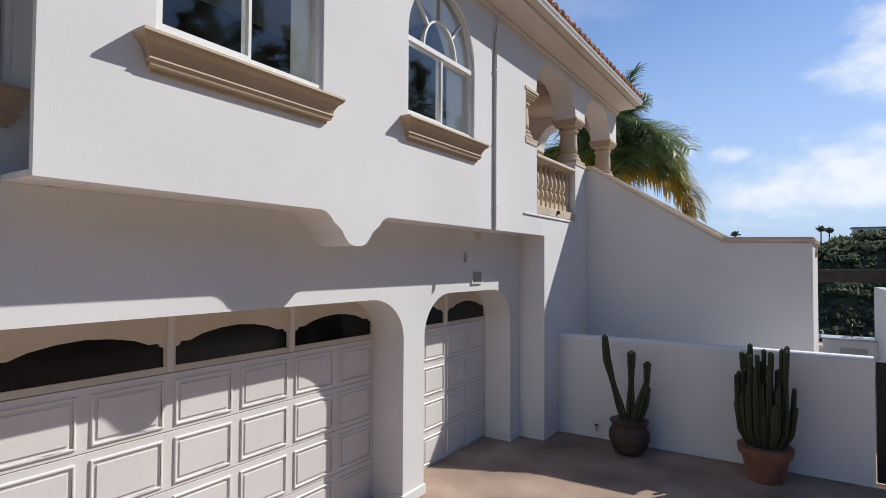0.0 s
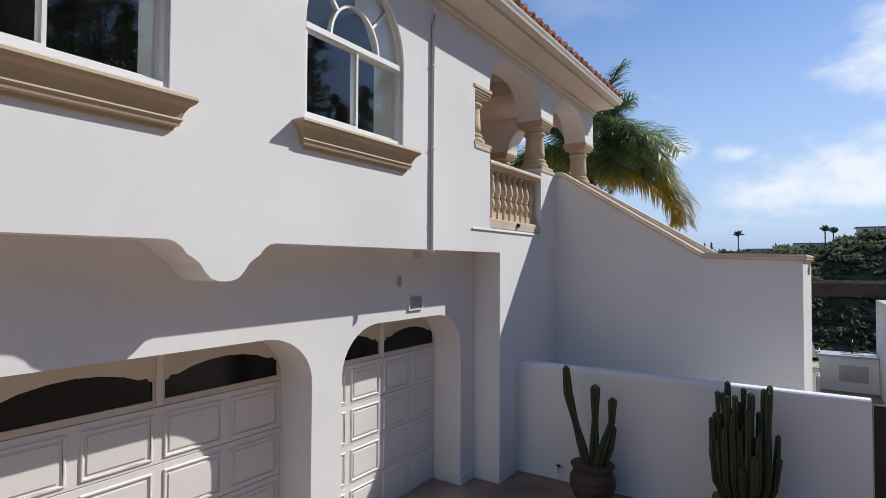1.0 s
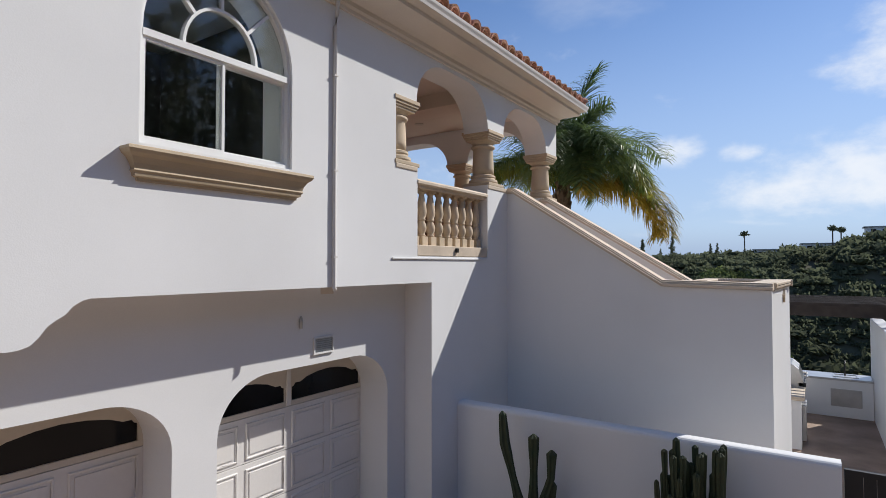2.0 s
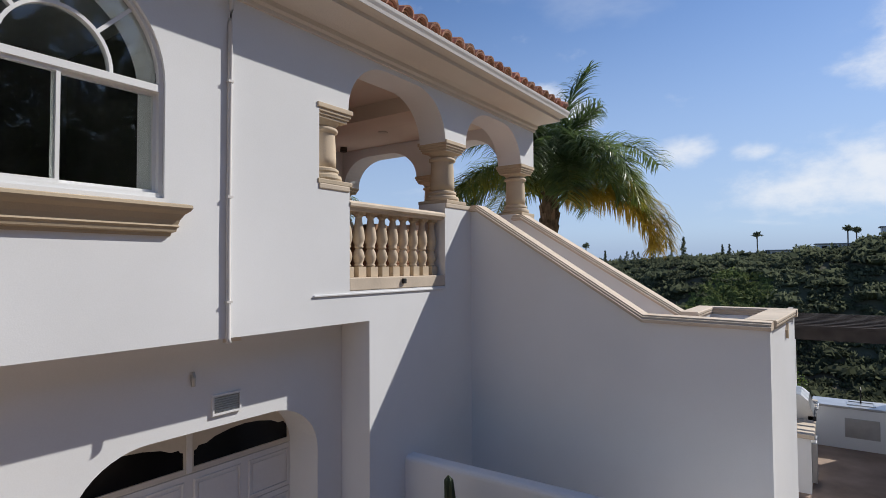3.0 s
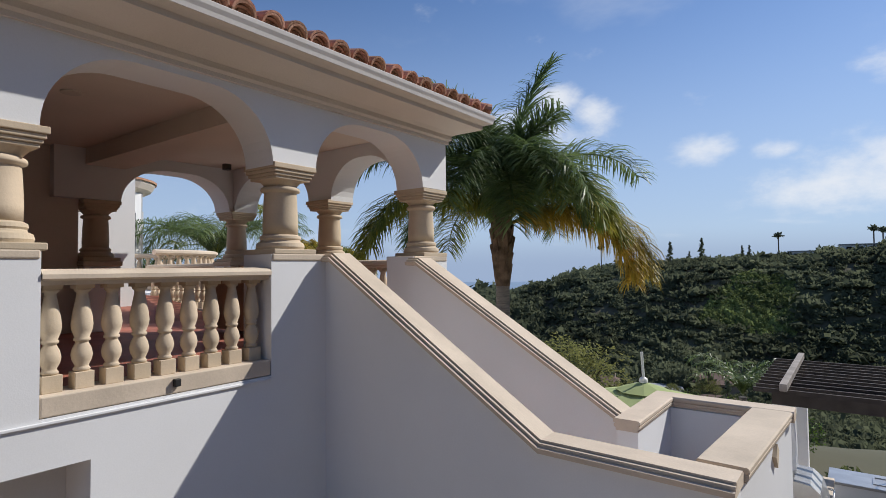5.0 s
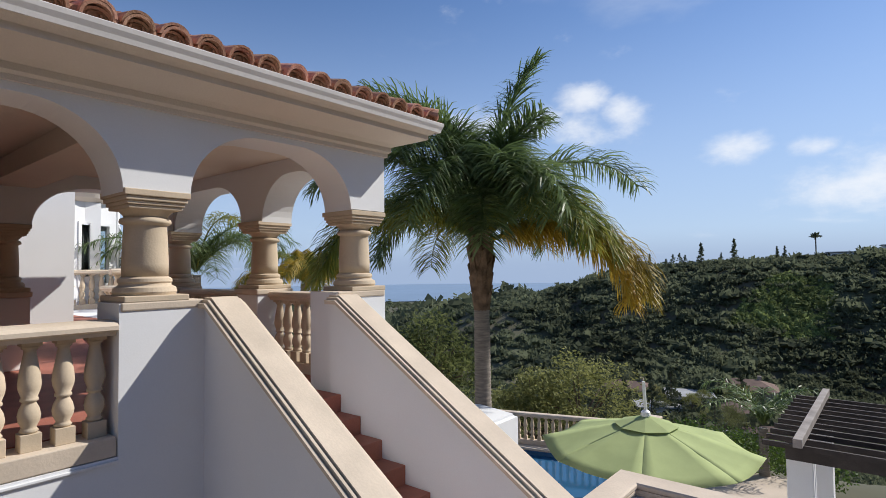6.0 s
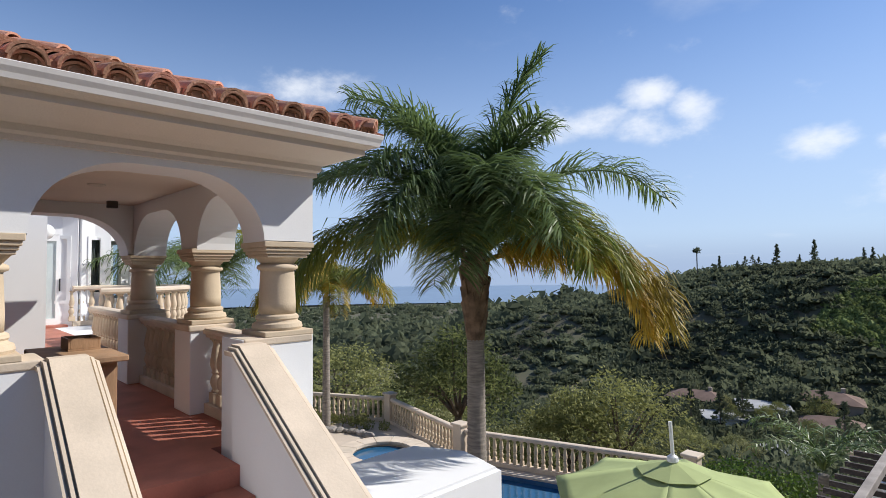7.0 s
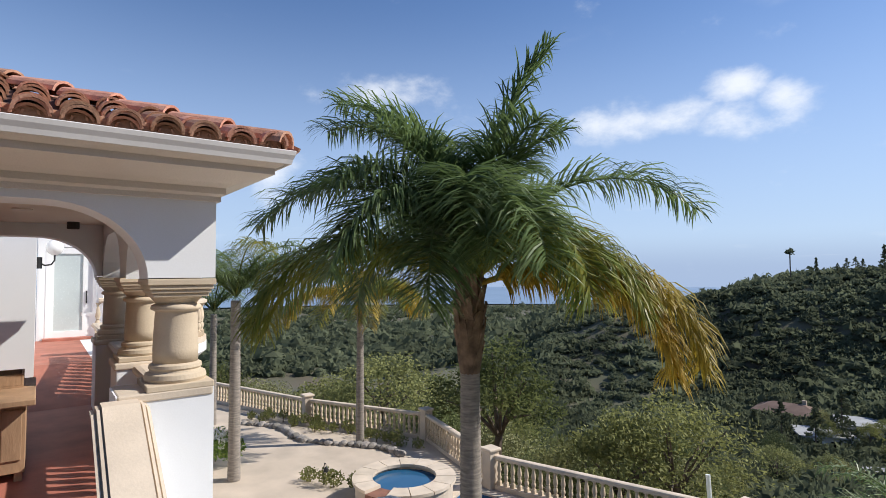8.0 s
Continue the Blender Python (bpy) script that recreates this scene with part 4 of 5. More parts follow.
for a, b in zip(RAIL, RAIL[1:]):
    va, vb = Vector(a), Vector(b)
    d = (vb - va).normalized() * 0.165
    balustrade(va + d, vb - d, 0.02, int((vb - va).length / 0.21), BAL_OUT, 0.66, 0.2, "tan cast stone terrace balustrade", 0.12)


# ---- palms ----
def frond_mesh(az, e0, e1, ln, pairs, leaf, rng, droop, bend=1.3):
    """A feather frond from the origin: rachis bending from elevation e0 to e1, with hanging leaflets."""
    bm = bmesh.new()
    pts, dirs = [Vector((0, 0, 0))], []
    steps = 24
    for i in range(steps):
        k = i / (steps - 1)
        e = radians(e0 + (e1 - e0) * k ** bend)
        a = radians(az) + 0.10 * math.sin(k * 3 + az)
        d = Vector((math.cos(e) * math.cos(a), math.cos(e) * math.sin(a), math.sin(e)))
        dirs.append(d)
        pts.append(pts[-1] + d * ln / steps)
    tube(bm, pts, [0.028 * (1 - 0.85 * i / steps) + 0.003 for i in range(steps + 1)], 5)
    for i in range(pairs):
        k = 0.10 + 0.90 * (i + rng.random() * 0.8) / pairs
        f = min(k * steps, steps - 0.01)
        j = int(f)
        p = pts[j].lerp(pts[j + 1], f - j)
        d = dirs[min(j, steps - 1)]
        side = d.cross(Vector((0, 0, 1)))
        side = side.normalized() if side.length > 0.05 else Vector((1, 0, 0))
        up = side.cross(d)
        ll = leaf * (0.55 + 0.75 * math.sin(math.pi * min(1, k * 0.93 + 0.06)) ** 0.7) * rng.uniform(0.8, 1.1)
        for s in (-1, 1):
            tilt = rng.uniform(-0.25, 0.7)
            v = (side * s * 0.9 + d * rng.uniform(0.4, 0.75) + up * tilt).normalized()
            g = Vector((0, 0, -1)) * (1 - 0.55 * abs(d.z))
            q1 = p + v * ll * 0.4
            v2 = (v + g * droop * rng.uniform(0.5, 0.9)).normalized()
            q2 = q1 + v2 * ll * 0.35
            v3 = (v2 + g * droop * rng.uniform(0.8, 1.3)).normalized()
            q3 = q2 + v3 * ll * 0.3
            wv = v.cross(g)
            wv = (wv.normalized() if wv.length > 0.05 else side) * 0.5
            wv = (wv + Vector((rng.uniform(-.28, .28), rng.uniform(-.28, .28), rng.uniform(-.28, .28)))).normalized()
            ws = (0.008, 0.0135, 0.010)
            vs = [(bm.verts.new(c - wv * h), bm.verts.new(c + wv * h)) for c, h in zip((p, q1, q2), ws)]
            tip = bm.verts.new(q3)
            bm.faces.new((vs[0][0], vs[0][1], vs[1][1], vs[1][0]))
            bm.faces.new((vs[1][0], vs[1][1], vs[2][1], vs[2][0]))
            bm.faces.new((vs[2][0], vs[2][1], tip))
    return bm


def palm(at, height, fronds, r0, r1, boots, pairs, leaf, label, seed, view=0.0, droop=0.9):
    rng = random.Random(seed)
    t = thing("palm_tree", label, "palm tree", at)
    prof, z = [], 0.0
    while z < height - 0.001:
        k = z / height
        r = r0 + (r1 - r0) * min(1, k * 1.3)
        prof += [(r * rng.uniform(0.98, 1.02), z), (r * 1.06, z + 0.05)]
        z += 0.075 if height > 3 else 0.1
    prof.append((r1, height))
    part("trunk", lathe(bmesh.new(), prof, (0, 0, 0), 18), TRUNK, t, "grey ringed trunk", smooth=True)
    if boots:
        bm = bmesh.new()
        lathe(bm, [(r1 * 1.02, -1.0), (r1 * 1.3, -0.75), (r1 * 1.55, -0.35), (r1 * 1.5, 0.1), (r1 * 0.9, 0.45)], (0, 0, height - 0.15), 14)
        for i in range(30):
            a, zz = i * 2.4, -1.1 + 1.25 * i / 30
            c, s = math.cos(a), math.sin(a)
            rr = r1 * (1.15 + 0.35 * math.sin((zz + 0.9) * 2.6))
            o = Vector((c, s, 0))
            sd = Vector((-s, c, 0))
            p0 = Vector((0, 0, height + zz)) + o * rr
            w = 0.075
            vs = [p0 - sd * w, p0 + sd * w, p0 + sd * w * 0.5 + o * 0.05 + Vector((0, 0, 0.34)), p0 - sd * w * 0.4 + o * 0.07 + Vector((0, 0, 0.3))]
            ov = [bm.verts.new(v) for v in vs] + [bm.verts.new(v - o * 0.035) for v in vs]
            for f in ((0, 1, 2, 3), (7, 6, 5, 4), (0, 4, 5, 1), (1, 5, 6, 2), (2, 6, 7, 3), (3, 7, 4, 0)):
                bm.faces.new([ov[q] for q in f])
        part("crown_shaft", bm, BOOT, t, "brown fibrous leaf bases")
    for az, e0, e1, ln, old in fronds:
        o = part("frond", frond_mesh(az + view, e0, e1, ln, int(pairs * (1, 1.1, 1.5)[old]), leaf, rng, droop * (1, 1.4, 2.4)[old], (1.3, 1.4, 1.6)[old]), (PALMLEAF, PALMMIX, PALMOLD)[old], t)
        o.location = (0, 0, height + 0.1)
    return t


PALMMIX = leafy("palm_leaf_turning", (0.32, 0.28, 0.04), 0.4, rough=0.5, var=0.15, scale=2.5, fine=12, bump=0, spec=0.4, second=(0.14, 0.20, 0.04), rand=0.2)
BIG = [(0, 86, 52, 3.75, 0), (165, 88, -8, 3.95, 0), (-75, 80, -88, 3.0, 0), (-102, 72, -88, 2.8, 0), (183, 66, -48, 3.8, 0), (195, 38, -75, 3.6, 1), (4, 64, -40, 4.0, 0), (-3, 22, -88, 3.95, 2), (-11, 17, -88, 3.5, 2), (-40, 88, 25, 2.7, 0), (-150, 88, 18, 2.8, 0), (110, 88, 40, 2.7, 0), (15, 88, 20, 2.9, 0),
       (-88, 84, -85, 3.3, 0), (88, 88, 30, 2.8, 0), (148, 88, 25, 3.1, 0), (-48, 56, -85, 2.9, 1), (228, 66, -75, 3.2, 0), (60, 66, -60, 3.4, 0), (120, 62, -60, 3.4, 0),
       (-28, 66, -80, 2.3, 0), (160, 50, -85, 2.6, 0), (30, 56, -80, 2.4, 0), (-130, 76, -70, 3.1, 0), (-65, 70, -75, 3.2, 0), (100, 40, -80, 3.2, 1), (184, 30, -72, 3.5, 1), (-105, 60, -88, 2.6, 0), (174, 74, -30, 3.5, 0), (-20, 44, -80, 3.0, 1), (172, 89, 8, 3.9, 0), (-92, 88, -60, 3.0, 0), (60, 88, -10, 3.1, 0), (-140, 84, -35, 3.1, 0)]
palm((-4.95, 16.55, 0.0), 5.45, BIG, 0.17, 0.135, True, 190, 0.70, "queen palm with green and yellowing feather fronds by pool", 3, view=50.0, droop=0.72)
rng = random.Random(5)
SMALL = [(i * 47 + rng.uniform(-15, 15), rng.uniform(35, 80), rng.uniform(-75, -30), rng.uniform(2.6, 3.4), rng.choice((0, 0, 1))) for i in range(15)]
palm((-14.75, 16.05, 0.0), 5.0, SMALL, 0.17, 0.13, False, 80, 0.62, "slender palm with feather fronds in planting bed", 8)
DROOPY = [(i * 41 + rng.uniform(-15, 15), rng.uniform(25, 70), rng.uniform(-88, -60), rng.uniform(2.4, 3.1), rng.choice((1, 1, 2))) for i in range(22)]
palm((-15.65, 20.45, 0.0), 4.6, DROOPY, 0.14, 0.11, False, 85, 0.55, "slender palm with yellow green drooping fronds", 9)
palm((-21.0, 17.0, 0.0), 4.2, SMALL, 0.14, 0.11, False, 50, 0.5, "slender palm with feather fronds behind house", 11)
LOW = [(i * 33, rng.uniform(40, 80), rng.uniform(-50, -5), rng.uniform(1.2, 1.9), 0) for i in range(12)]
palm((-1.7, 23.6, -0.1), 1.25, LOW, 0.12, 0.10, False, 26, 0.34, "low pygmy palm beside hedge", 12)


# ---- umbrella ----
def umbrella(at):
    u = thing("patio_umbrella", "lime green canvas patio umbrella with white pole", "umbrella", at)
    n, R, H = 8, 2.12, 0.52
    zt = 1.97
    for i in range(n):
        a0, a1 = 2 * math.pi * i / n + 0.3, 2 * math.pi * (i + 1) / n + 0.3
        bm = bmesh.new()
        rows = []
        for k in range(9):
            f = k / 8
            row = []
            for j in range(7):
                g = j / 6
                p0 = Vector((math.cos(a0), math.sin(a0), 0)) * R * f
                p1 = Vector((math.cos(a1), math.sin(a1), 0)) * R * f
                p = p0.lerp(p1, g)
                p.z = zt - H * f ** 1.15 - 0.10 * f * math.sin(math.pi * g) * 0.8 + 0.012 * f * noise.noise(Vector((i * 3.1, k * 0.9, j * 0.8)))
                row.append(bm.verts.new(p))
            rows.append(row)
        for p, q in zip(rows, rows[1:]):
            for j in range(6):
                vs = [p[j], p[j + 1], q[j + 1], q[j]]
                try:
                    bm.faces.new(vs)
                except ValueError:
                    pass
        bmesh.ops.remove_doubles(bm, verts=bm.verts, dist=1e-4)
        o = part("canopy_panel", bm, UMBRELLA, u, smooth=True)
        o.modifiers.new("thick", "SOLIDIFY").thickness = 0.006
        part("rib", tube(bmesh.new(), [(math.cos(a0) * R * f, math.sin(a0) * R * f, zt - 0.015 - H * f ** 1.15) for f in (0.02, 0.25, 0.5, 0.75, 1.0)], 0.011, 6), WHITE, u)
    bm = bmesh.new()
    for i in range(n):
        a0, a1 = 2 * math.pi * i / n + 0.3, 2 * math.pi * (i + 1) / n + 0.3
        c = bm.verts.new((0, 0, zt + 0.10))
        q = [bm.verts.new((math.cos(a) * 0.62, math.sin(a) * 0.62, zt - H * 0.25 + 0.035)) for a in (a0, a1)]
        bm.faces.new((c, q[0], q[1]))
    bmesh.ops.remove_doubles(bm, verts=bm.verts, dist=1e-4)
    v = part("vent_cap", bm, UMBRELLA, u, "green canvas vent cap")
    v.modifiers.new("thick", "SOLIDIFY").thickness = 0.006
    part("pole", tube(bmesh.new(), [(0, 0, 0), (0, 0, 2.2), (-0.03, 0, 2.73)], 0.033, 10), WHITE, u, "white pole rising above canopy")
    part("finial", lathe(bmesh.new(), [(0.06, 2.01), (0.10, 2.06), (0.09, 2.13), (0.04, 2.17)], (0, 0, 0), 12), WHITE, u)
    part("base", lathe(bmesh.new(), [(0.3, 0.0), (0.3, 0.06), (0.06, 0.1), (0.05, 0.4)], (0, 0, 0), 20), BLACK, u, "dark round base")
    return u


umbrella((-3.10, 19.6, 0.02))


# ---- barbecue court ----
tagged(part("barbecue_floor", box_mesh(-0.4, 2.6, 9.34, 19.9, 0.021, 0.035), PAVING), "brown concrete barbecue court floor", "floor", kind="structure")
tagged(part("wall_court", box_mesh(1.72, 1.95, 12.5, 19.4, 0, 2.35, bevel=0.02), STUCCO), "white stucco court wall", "wall", kind="structure")
gt = thing("gate", "dark metal sheet gate", "gate", (0.82, 9.2, G))
part("gate_frame", slab([rect(0, 1.1, 0.05, 1.62), rect(0.05, 1.05, 0.1, 1.57)], on_y, -0.025, 0.025), BLACK, gt)
for i in range(10):
    part("board", box_mesh(0.05 + i * 0.1, 0.146 + i * 0.1, -0.01, 0.01, 0.1, 1.57), BLACK, gt)
ct = thing("sink_counter", "white stucco outdoor counter with dark worktop", "counter", (0.35, 18.6, 0.035))
part("body", box_mesh(0, 1.36, 0.05, 0.75, 0, 0.86), STUCCO, ct)
part("worktop", box_mesh(-0.03, 1.365, 0.0, 0.78, 0.86, 0.91, bevel=0.008), STEEL, ct, "grey steel worktop")
part("access_door", box_mesh(0.55, 1.15, 0.035, 0.05, 0.25, 0.66, bevel=0.006), STEEL, ct, "steel access door")
part("faucet", tube(bmesh.new(), [(0.85, 0.5, 0.91), (0.85, 0.5, 1.2), (0.85, 0.42, 1.27), (0.85, 0.33, 1.22)], 0.015, 8), BLACK, ct, "dark faucet")
part("sink", slab([rect(0.6, 1.1, 0.2, 0.6), rect(0.63, 1.07, 0.23, 0.57)], on_z, 0.911, 0.925), STEEL, ct)
isl = thing("grill_island", "white stucco grill island with tan stone top", "counter", (-0.25, 15.4, 0.035))
part("body", box_mesh(0, 0.62, 0, 3.0, 0, 0.95), STUCCO, isl)
part("worktop", box_mesh(-0.03, 0.68, -0.06, 3.0, 0.95, 1.03, bevel=0.015), COPING, isl, "tan stone worktop")
part("side_cabinet", box_mesh(0.62, 0.70, 0.3, 0.9, 0.1, 0.8, bevel=0.008), STEEL, isl, "steel cabinet door")
gr = thing("grill", "stainless steel gas grill with rounded hood", "grill", (-0.2, 16.4, 1.065))
part("hood", slab([[(0.03, 0.0), (0.58, 0.0), (0.60, 0.1), (0.52, 0.36), (0.40, 0.46), (0.2, 0.48), (0.03, 0.4)]], on_y, 0, 0.85), STEEL, gr)
part("handle", tube(bmesh.new(), [(0.62, 0.08, 0.2), (0.66, 0.1, 0.2), (0.66, 0.75, 0.2), (0.62, 0.77, 0.2)], 0.014, 8), STEEL, gr)
part("control_panel", box_mesh(0.5, 0.64, 0, 0.85, 0.0, 0.09, bevel=0.01), BLACK, gr)
pg = thing("pergola", "dark stained timber pergola with thin slats", "pergola", (0, 0, 0))
part("side_beam", box_mesh(-0.14, -0.04, 16.35, 19.9, 2.84, 2.95, bevel=0.008), GREYWOOD, pg, "weathered grey side beam")
part("side_beam", box_mesh(3.4, 3.5, 16.35, 19.9, 2.84, 2.95, bevel=0.008), GREYWOOD, pg)
part("front_beam", box_mesh(-0.3, 3.6, 16.9, 17.0, 2.52, 2.772, bevel=0.008), WOODDARK, pg)
part("back_beam", box_mesh(-0.3, 3.6, 19.7, 19.8, 2.52, 2.772, bevel=0.008), WOODDARK, pg)
for i in range(11):
    part("slat", box_mesh(-0.5, 3.9, 16.5 + i * 0.31, 16.535 + i * 0.31, 2.774, 2.839), WOODDARK, pg)
for x, y in ((-0.3, 17.1), (-0.3, 19.6), (3.3, 17.1), (3.3, 19.6)):
    part("post", box_mesh(x, x + 0.3, y - 0.15, y + 0.15, 0.02, 2.52, bevel=0.01), STUCCO if x < 0 else WOODDARK, pg, "white stucco post" if x < 0 else "")


# ---- potted cacti ----
def cactus_arm(bm, path, r, ribs=6):
    n = ribs * 2
    pts = [Vector(p) for p in path]
    rings = []
    for i, p in enumerate(pts):
        d = (pts[min(i + 1, len(pts) - 1)] - pts[max(i - 1, 0)]).normalized()
        sx = d.cross(Vector((0, 1, 0))).normalized()
        sy = d.cross(sx)
        k = r * (1.0 if i < len(pts) - 1 else 0.25) * (0.90 + 0.17 * math.sin(i * 1.1 + r * 90))
        rings.append([bm.verts.new(p + (sx * math.cos(2 * math.pi * j / n) + sy * math.sin(2 * math.pi * j / n)) * k * (1.0 if j % 2 else 0.68)) for j in range(n)])
    for p, q in zip(rings, rings[1:]):
        for j in range(n):
            bm.faces.new((p[j], p[(j + 1) % n], q[(j + 1) % n], q[j]))
    bm.faces.new(rings[0][::-1])
    bm.faces.new(rings[-1])


def potted_cactus(at, arms, pot, mat, label):
    c = thing("potted_cactus", label, "cactus", at)
    part("pot", lathe(bmesh.new(), pot, (0, 0, 0), 28), mat, c, smooth=False)
    part("soil", lathe(bmesh.new(), [(pot[-2][0] * 0.9, pot[-1][1] - 0.06), (pot[-2][0] * 0.9, pot[-1][1] - 0.02)], (0, 0, 0), 20), SOILPOT, c)
    for path, r in arms:
        bm = bmesh.new()
        pts = []
        for a, b in zip(path, path[1:]):
            a, b = Vector(a), Vector(b)
            m = max(2, int((b - a).length / 0.12))
            pts += [a.lerp(b, i / m) for i in range(m)]
        end = Vector(path[-1])
        pts += [end, end + (end - pts[-1]).normalized() * r * 0.7]
        cactus_arm(bm, pts, r)
        part("stem", bm, CACTUS, c)
    return c


DARKPOT = material("dark_glazed_clay", (0.10, 0.065, 0.05), 0.6, 0.15, 4, 50, 0.15)
pot_round = [(0.17, 0.0), (0.24, 0.08), (0.30, 0.22), (0.30, 0.33), (0.25, 0.42), (0.27, 0.46), (0.29, 0.50), (0.26, 0.50)]
potted_cactus((-2.22, 8.66, G), [([(-0.05, 0, 0.4), (-0.24, 0.02, 1.0), (-0.34, 0, 1.4), (-0.37, 0, 1.74)], 0.06), ([(0.0, 0.05, 0.4), (0.02, 0.05, 1.1), (0.03, 0.03, 1.52)], 0.062), ([(0.05, -0.03, 0.4), (0.18, 0, 0.85), (0.26, 0, 1.1), (0.27, 0, 1.38)], 0.062), ([(0.1, 0.05, 0.4), (0.22, 0.05, 0.75), (0.27, 0.05, 1.0)], 0.055)], pot_round, DARKPOT, "tall three armed cactus in dark round clay pot")
pot_taper = [(0.21, 0.0), (0.29, 0.34), (0.325, 0.35), (0.34, 0.45), (0.30, 0.45)]
rng = random.Random(21)
arms = []
for i in range(48):
    a = i * 2.4
    rr = 0.05 + 0.20 * (i / 48) ** 0.6
    h = rng.uniform(1.2, 1.78) if i < 30 else rng.uniform(0.75, 1.45)
    x, y = rr * math.cos(a), rr * math.sin(a) * 0.8
    arms.append(([(x * 0.7, y * 0.7, 0.38), (x * 1.35, y * 1.2, 0.66), (x * 1.5, y * 1.3, h)], rng.uniform(0.030, 0.042)))
potted_cactus((-0.42, 8.62, G), arms, pot_taper, CLAYPOT, "dense columnar cactus cluster in terracotta pot")
tagged(part("conduit", tube(bmesh.new(), [(-3.5, 9.06, G + 0.03), (-1.5, 9.06, G + 0.03), (0.6, 9.06, G + 0.03)], 0.015, 6), WHITE), "white conduit along wall foot", "pipe")
hb = thing("hose_bib", "small brass garden tap on wall", "tap", (-2.85, 9.09, 0.25))
part("spout", tube(bmesh.new(), [(0, 0.02, 0), (0, -0.08, 0), (0.03, -0.11, -0.05)], 0.014, 8), SILL, hb)
part("wheel", lathe(bmesh.new(), [(0.03, 0.03), (0.03, 0.045)], (0, -0.06, 0), 10), BLACK, hb)


# ---- planting and trees ----
def leaf_cloud(rng, centres, count, size, squash=0.8):
    """Many small leaf blades scattered through clumps, as arrays."""
    vs, fs = [], []
    for c, r in centres:
        for _ in range(count):
            while True:
                p = Vector((rng.uniform(-1, 1), rng.uniform(-1, 1), rng.uniform(-1, 1)))
                if 0.35 < p.length < 1:
                    break
            p = Vector(c) + Vector((p.x * r, p.y * r, p.z * r * squash))
            d = Vector((rng.gauss(0, 1), rng.gauss(0, 1), rng.gauss(0.5, 0.8))).normalized() * size * rng.uniform(0.6, 1.3)
            s = d.orthogonal().normalized() * size * 0.28
            k = len(vs)
            vs += [p - s, p + s, p + d * 0.6 + s * 0.8, p + d, p + d * 0.6 - s * 0.8]
            fs.append((k, k + 1, k + 2, k + 3, k + 4))
    return vs, fs


def mesh_from(name, vs, fs, mat):
    me = bpy.data.meshes.new(name)
    me.from_pydata(vs, [], fs)
    me.materials.append(mat)
    return me


def tree(at, height, spread, label, seed, count=170, leaf=0.16, mat=None):
    rng = random.Random(seed)
    t = thing("tree", label, "tree", at)
    bm = bmesh.new()
    tube(bm, [(0, 0, -0.5), (0.1, 0, height * 0.2), (0, 0.1, height * 0.42)], [height * 0.035, height * 0.028, height * 0.02], 8)
    cs = []
    for i in range(26):
        a, k = i * 2.4, (i + 0.5) / 26
        rr = spread * math.sqrt(k) * 0.8
        z = height * (0.86 - 0.42 * k * rng.uniform(0.6, 1.3)) + rng.uniform(-0.06, 0.06) * height
        cs.append(((rr * math.cos(a), rr * math.sin(a), z), spread * rng.uniform(0.2, 0.36)))
        if i % 3 == 0:
            tube(bm, [(0, 0.1, height * 0.38), (rr * 0.4 * math.cos(a), rr * 0.4 * math.sin(a), height * 0.52), (rr * math.cos(a), rr * math.sin(a), z)], [height * 0.014, height * 0.009, height * 0.003], 5)
    part("trunk", bm, BARK, t)
    o = new("crown", mesh_from("crown", *leaf_cloud(rng, cs, count, leaf), mat or LEAFMID))
    o.parent = t
    return t


def off(a, d):
    """The place at bearing a (degrees left of north) and distance d from the terrace."""
    return -d * math.sin(radians(a)), 10 + d * math.cos(radians(a))


LEAFDRY = leafy("grey_green_foliage", (0.30, 0.30, 0.13), 0.35, rough=0.7, var=0.2, scale=0.6, fine=4, bump=0, spec=0.25, rand=0.4, island=True)
LEAFDEEP = leafy("deep_green_foliage", (0.17, 0.20, 0.075), 0.35, rough=0.7, var=0.2, scale=0.6, fine=4, bump=0, spec=0.25, rand=0.4, island=True)
base = [tree((0, 0, -500), 6.0 + 0.6 * (i % 2), 3.5 - 0.5 * (i % 3), "olive green spreading tree on the slope", 31 + i, mat=(LEAFMID, LEAFDRY, LEAFDEEP, LEAFMID, LEAFMID)[i]) for i in range(5)]
rng = random.Random(77)
def edge_of(a):
    return lerp_table(a, EDGE)


spots = []
for i in range(44):
    a = 25 + 1.5 * i + rng.uniform(-0.8, 0.8)
    spots.append((a, edge_of(a) + 4.5 + (i % 4) * 4.5 + rng.uniform(-1, 1)))
spots += [(rng.uniform(20, 85), rng.uniform(52, 100)) for _ in range(46)]
spots += [(rng.uniform(4, 22), rng.uniform(95, 150)) for _ in range(18)]
for i, (a, d) in enumerate(spots):
    x, y = off(a, d)
    s = rng.uniform(0.62, 1.18) if i < 44 else rng.uniform(0.9, 1.4)
    m = Matrix.Translation((x, y, ground_z(x, y) - 0.2)) @ Matrix.Rotation(rng.uniform(0, 6.3), 4, "Z") @ Matrix.Diagonal((s, s, s * rng.uniform(0.85, 1.1), 1))
    if i < 5:
        base[i].matrix_basis = m
    else:
        copy_thing(base[i * 7 % 5 if i % 3 else i % 5], m)


# scrub on the hills, in one mesh
def icos(sub):
    b = bmesh.new()
    bmesh.ops.create_icosphere(b, subdivisions=sub, radius=1)
    v = np.array([q.co[:] for q in b.verts])
    f = [[q.index for q in p.verts] for p in b.faces]
    b.free()
    return v, np.array(f)


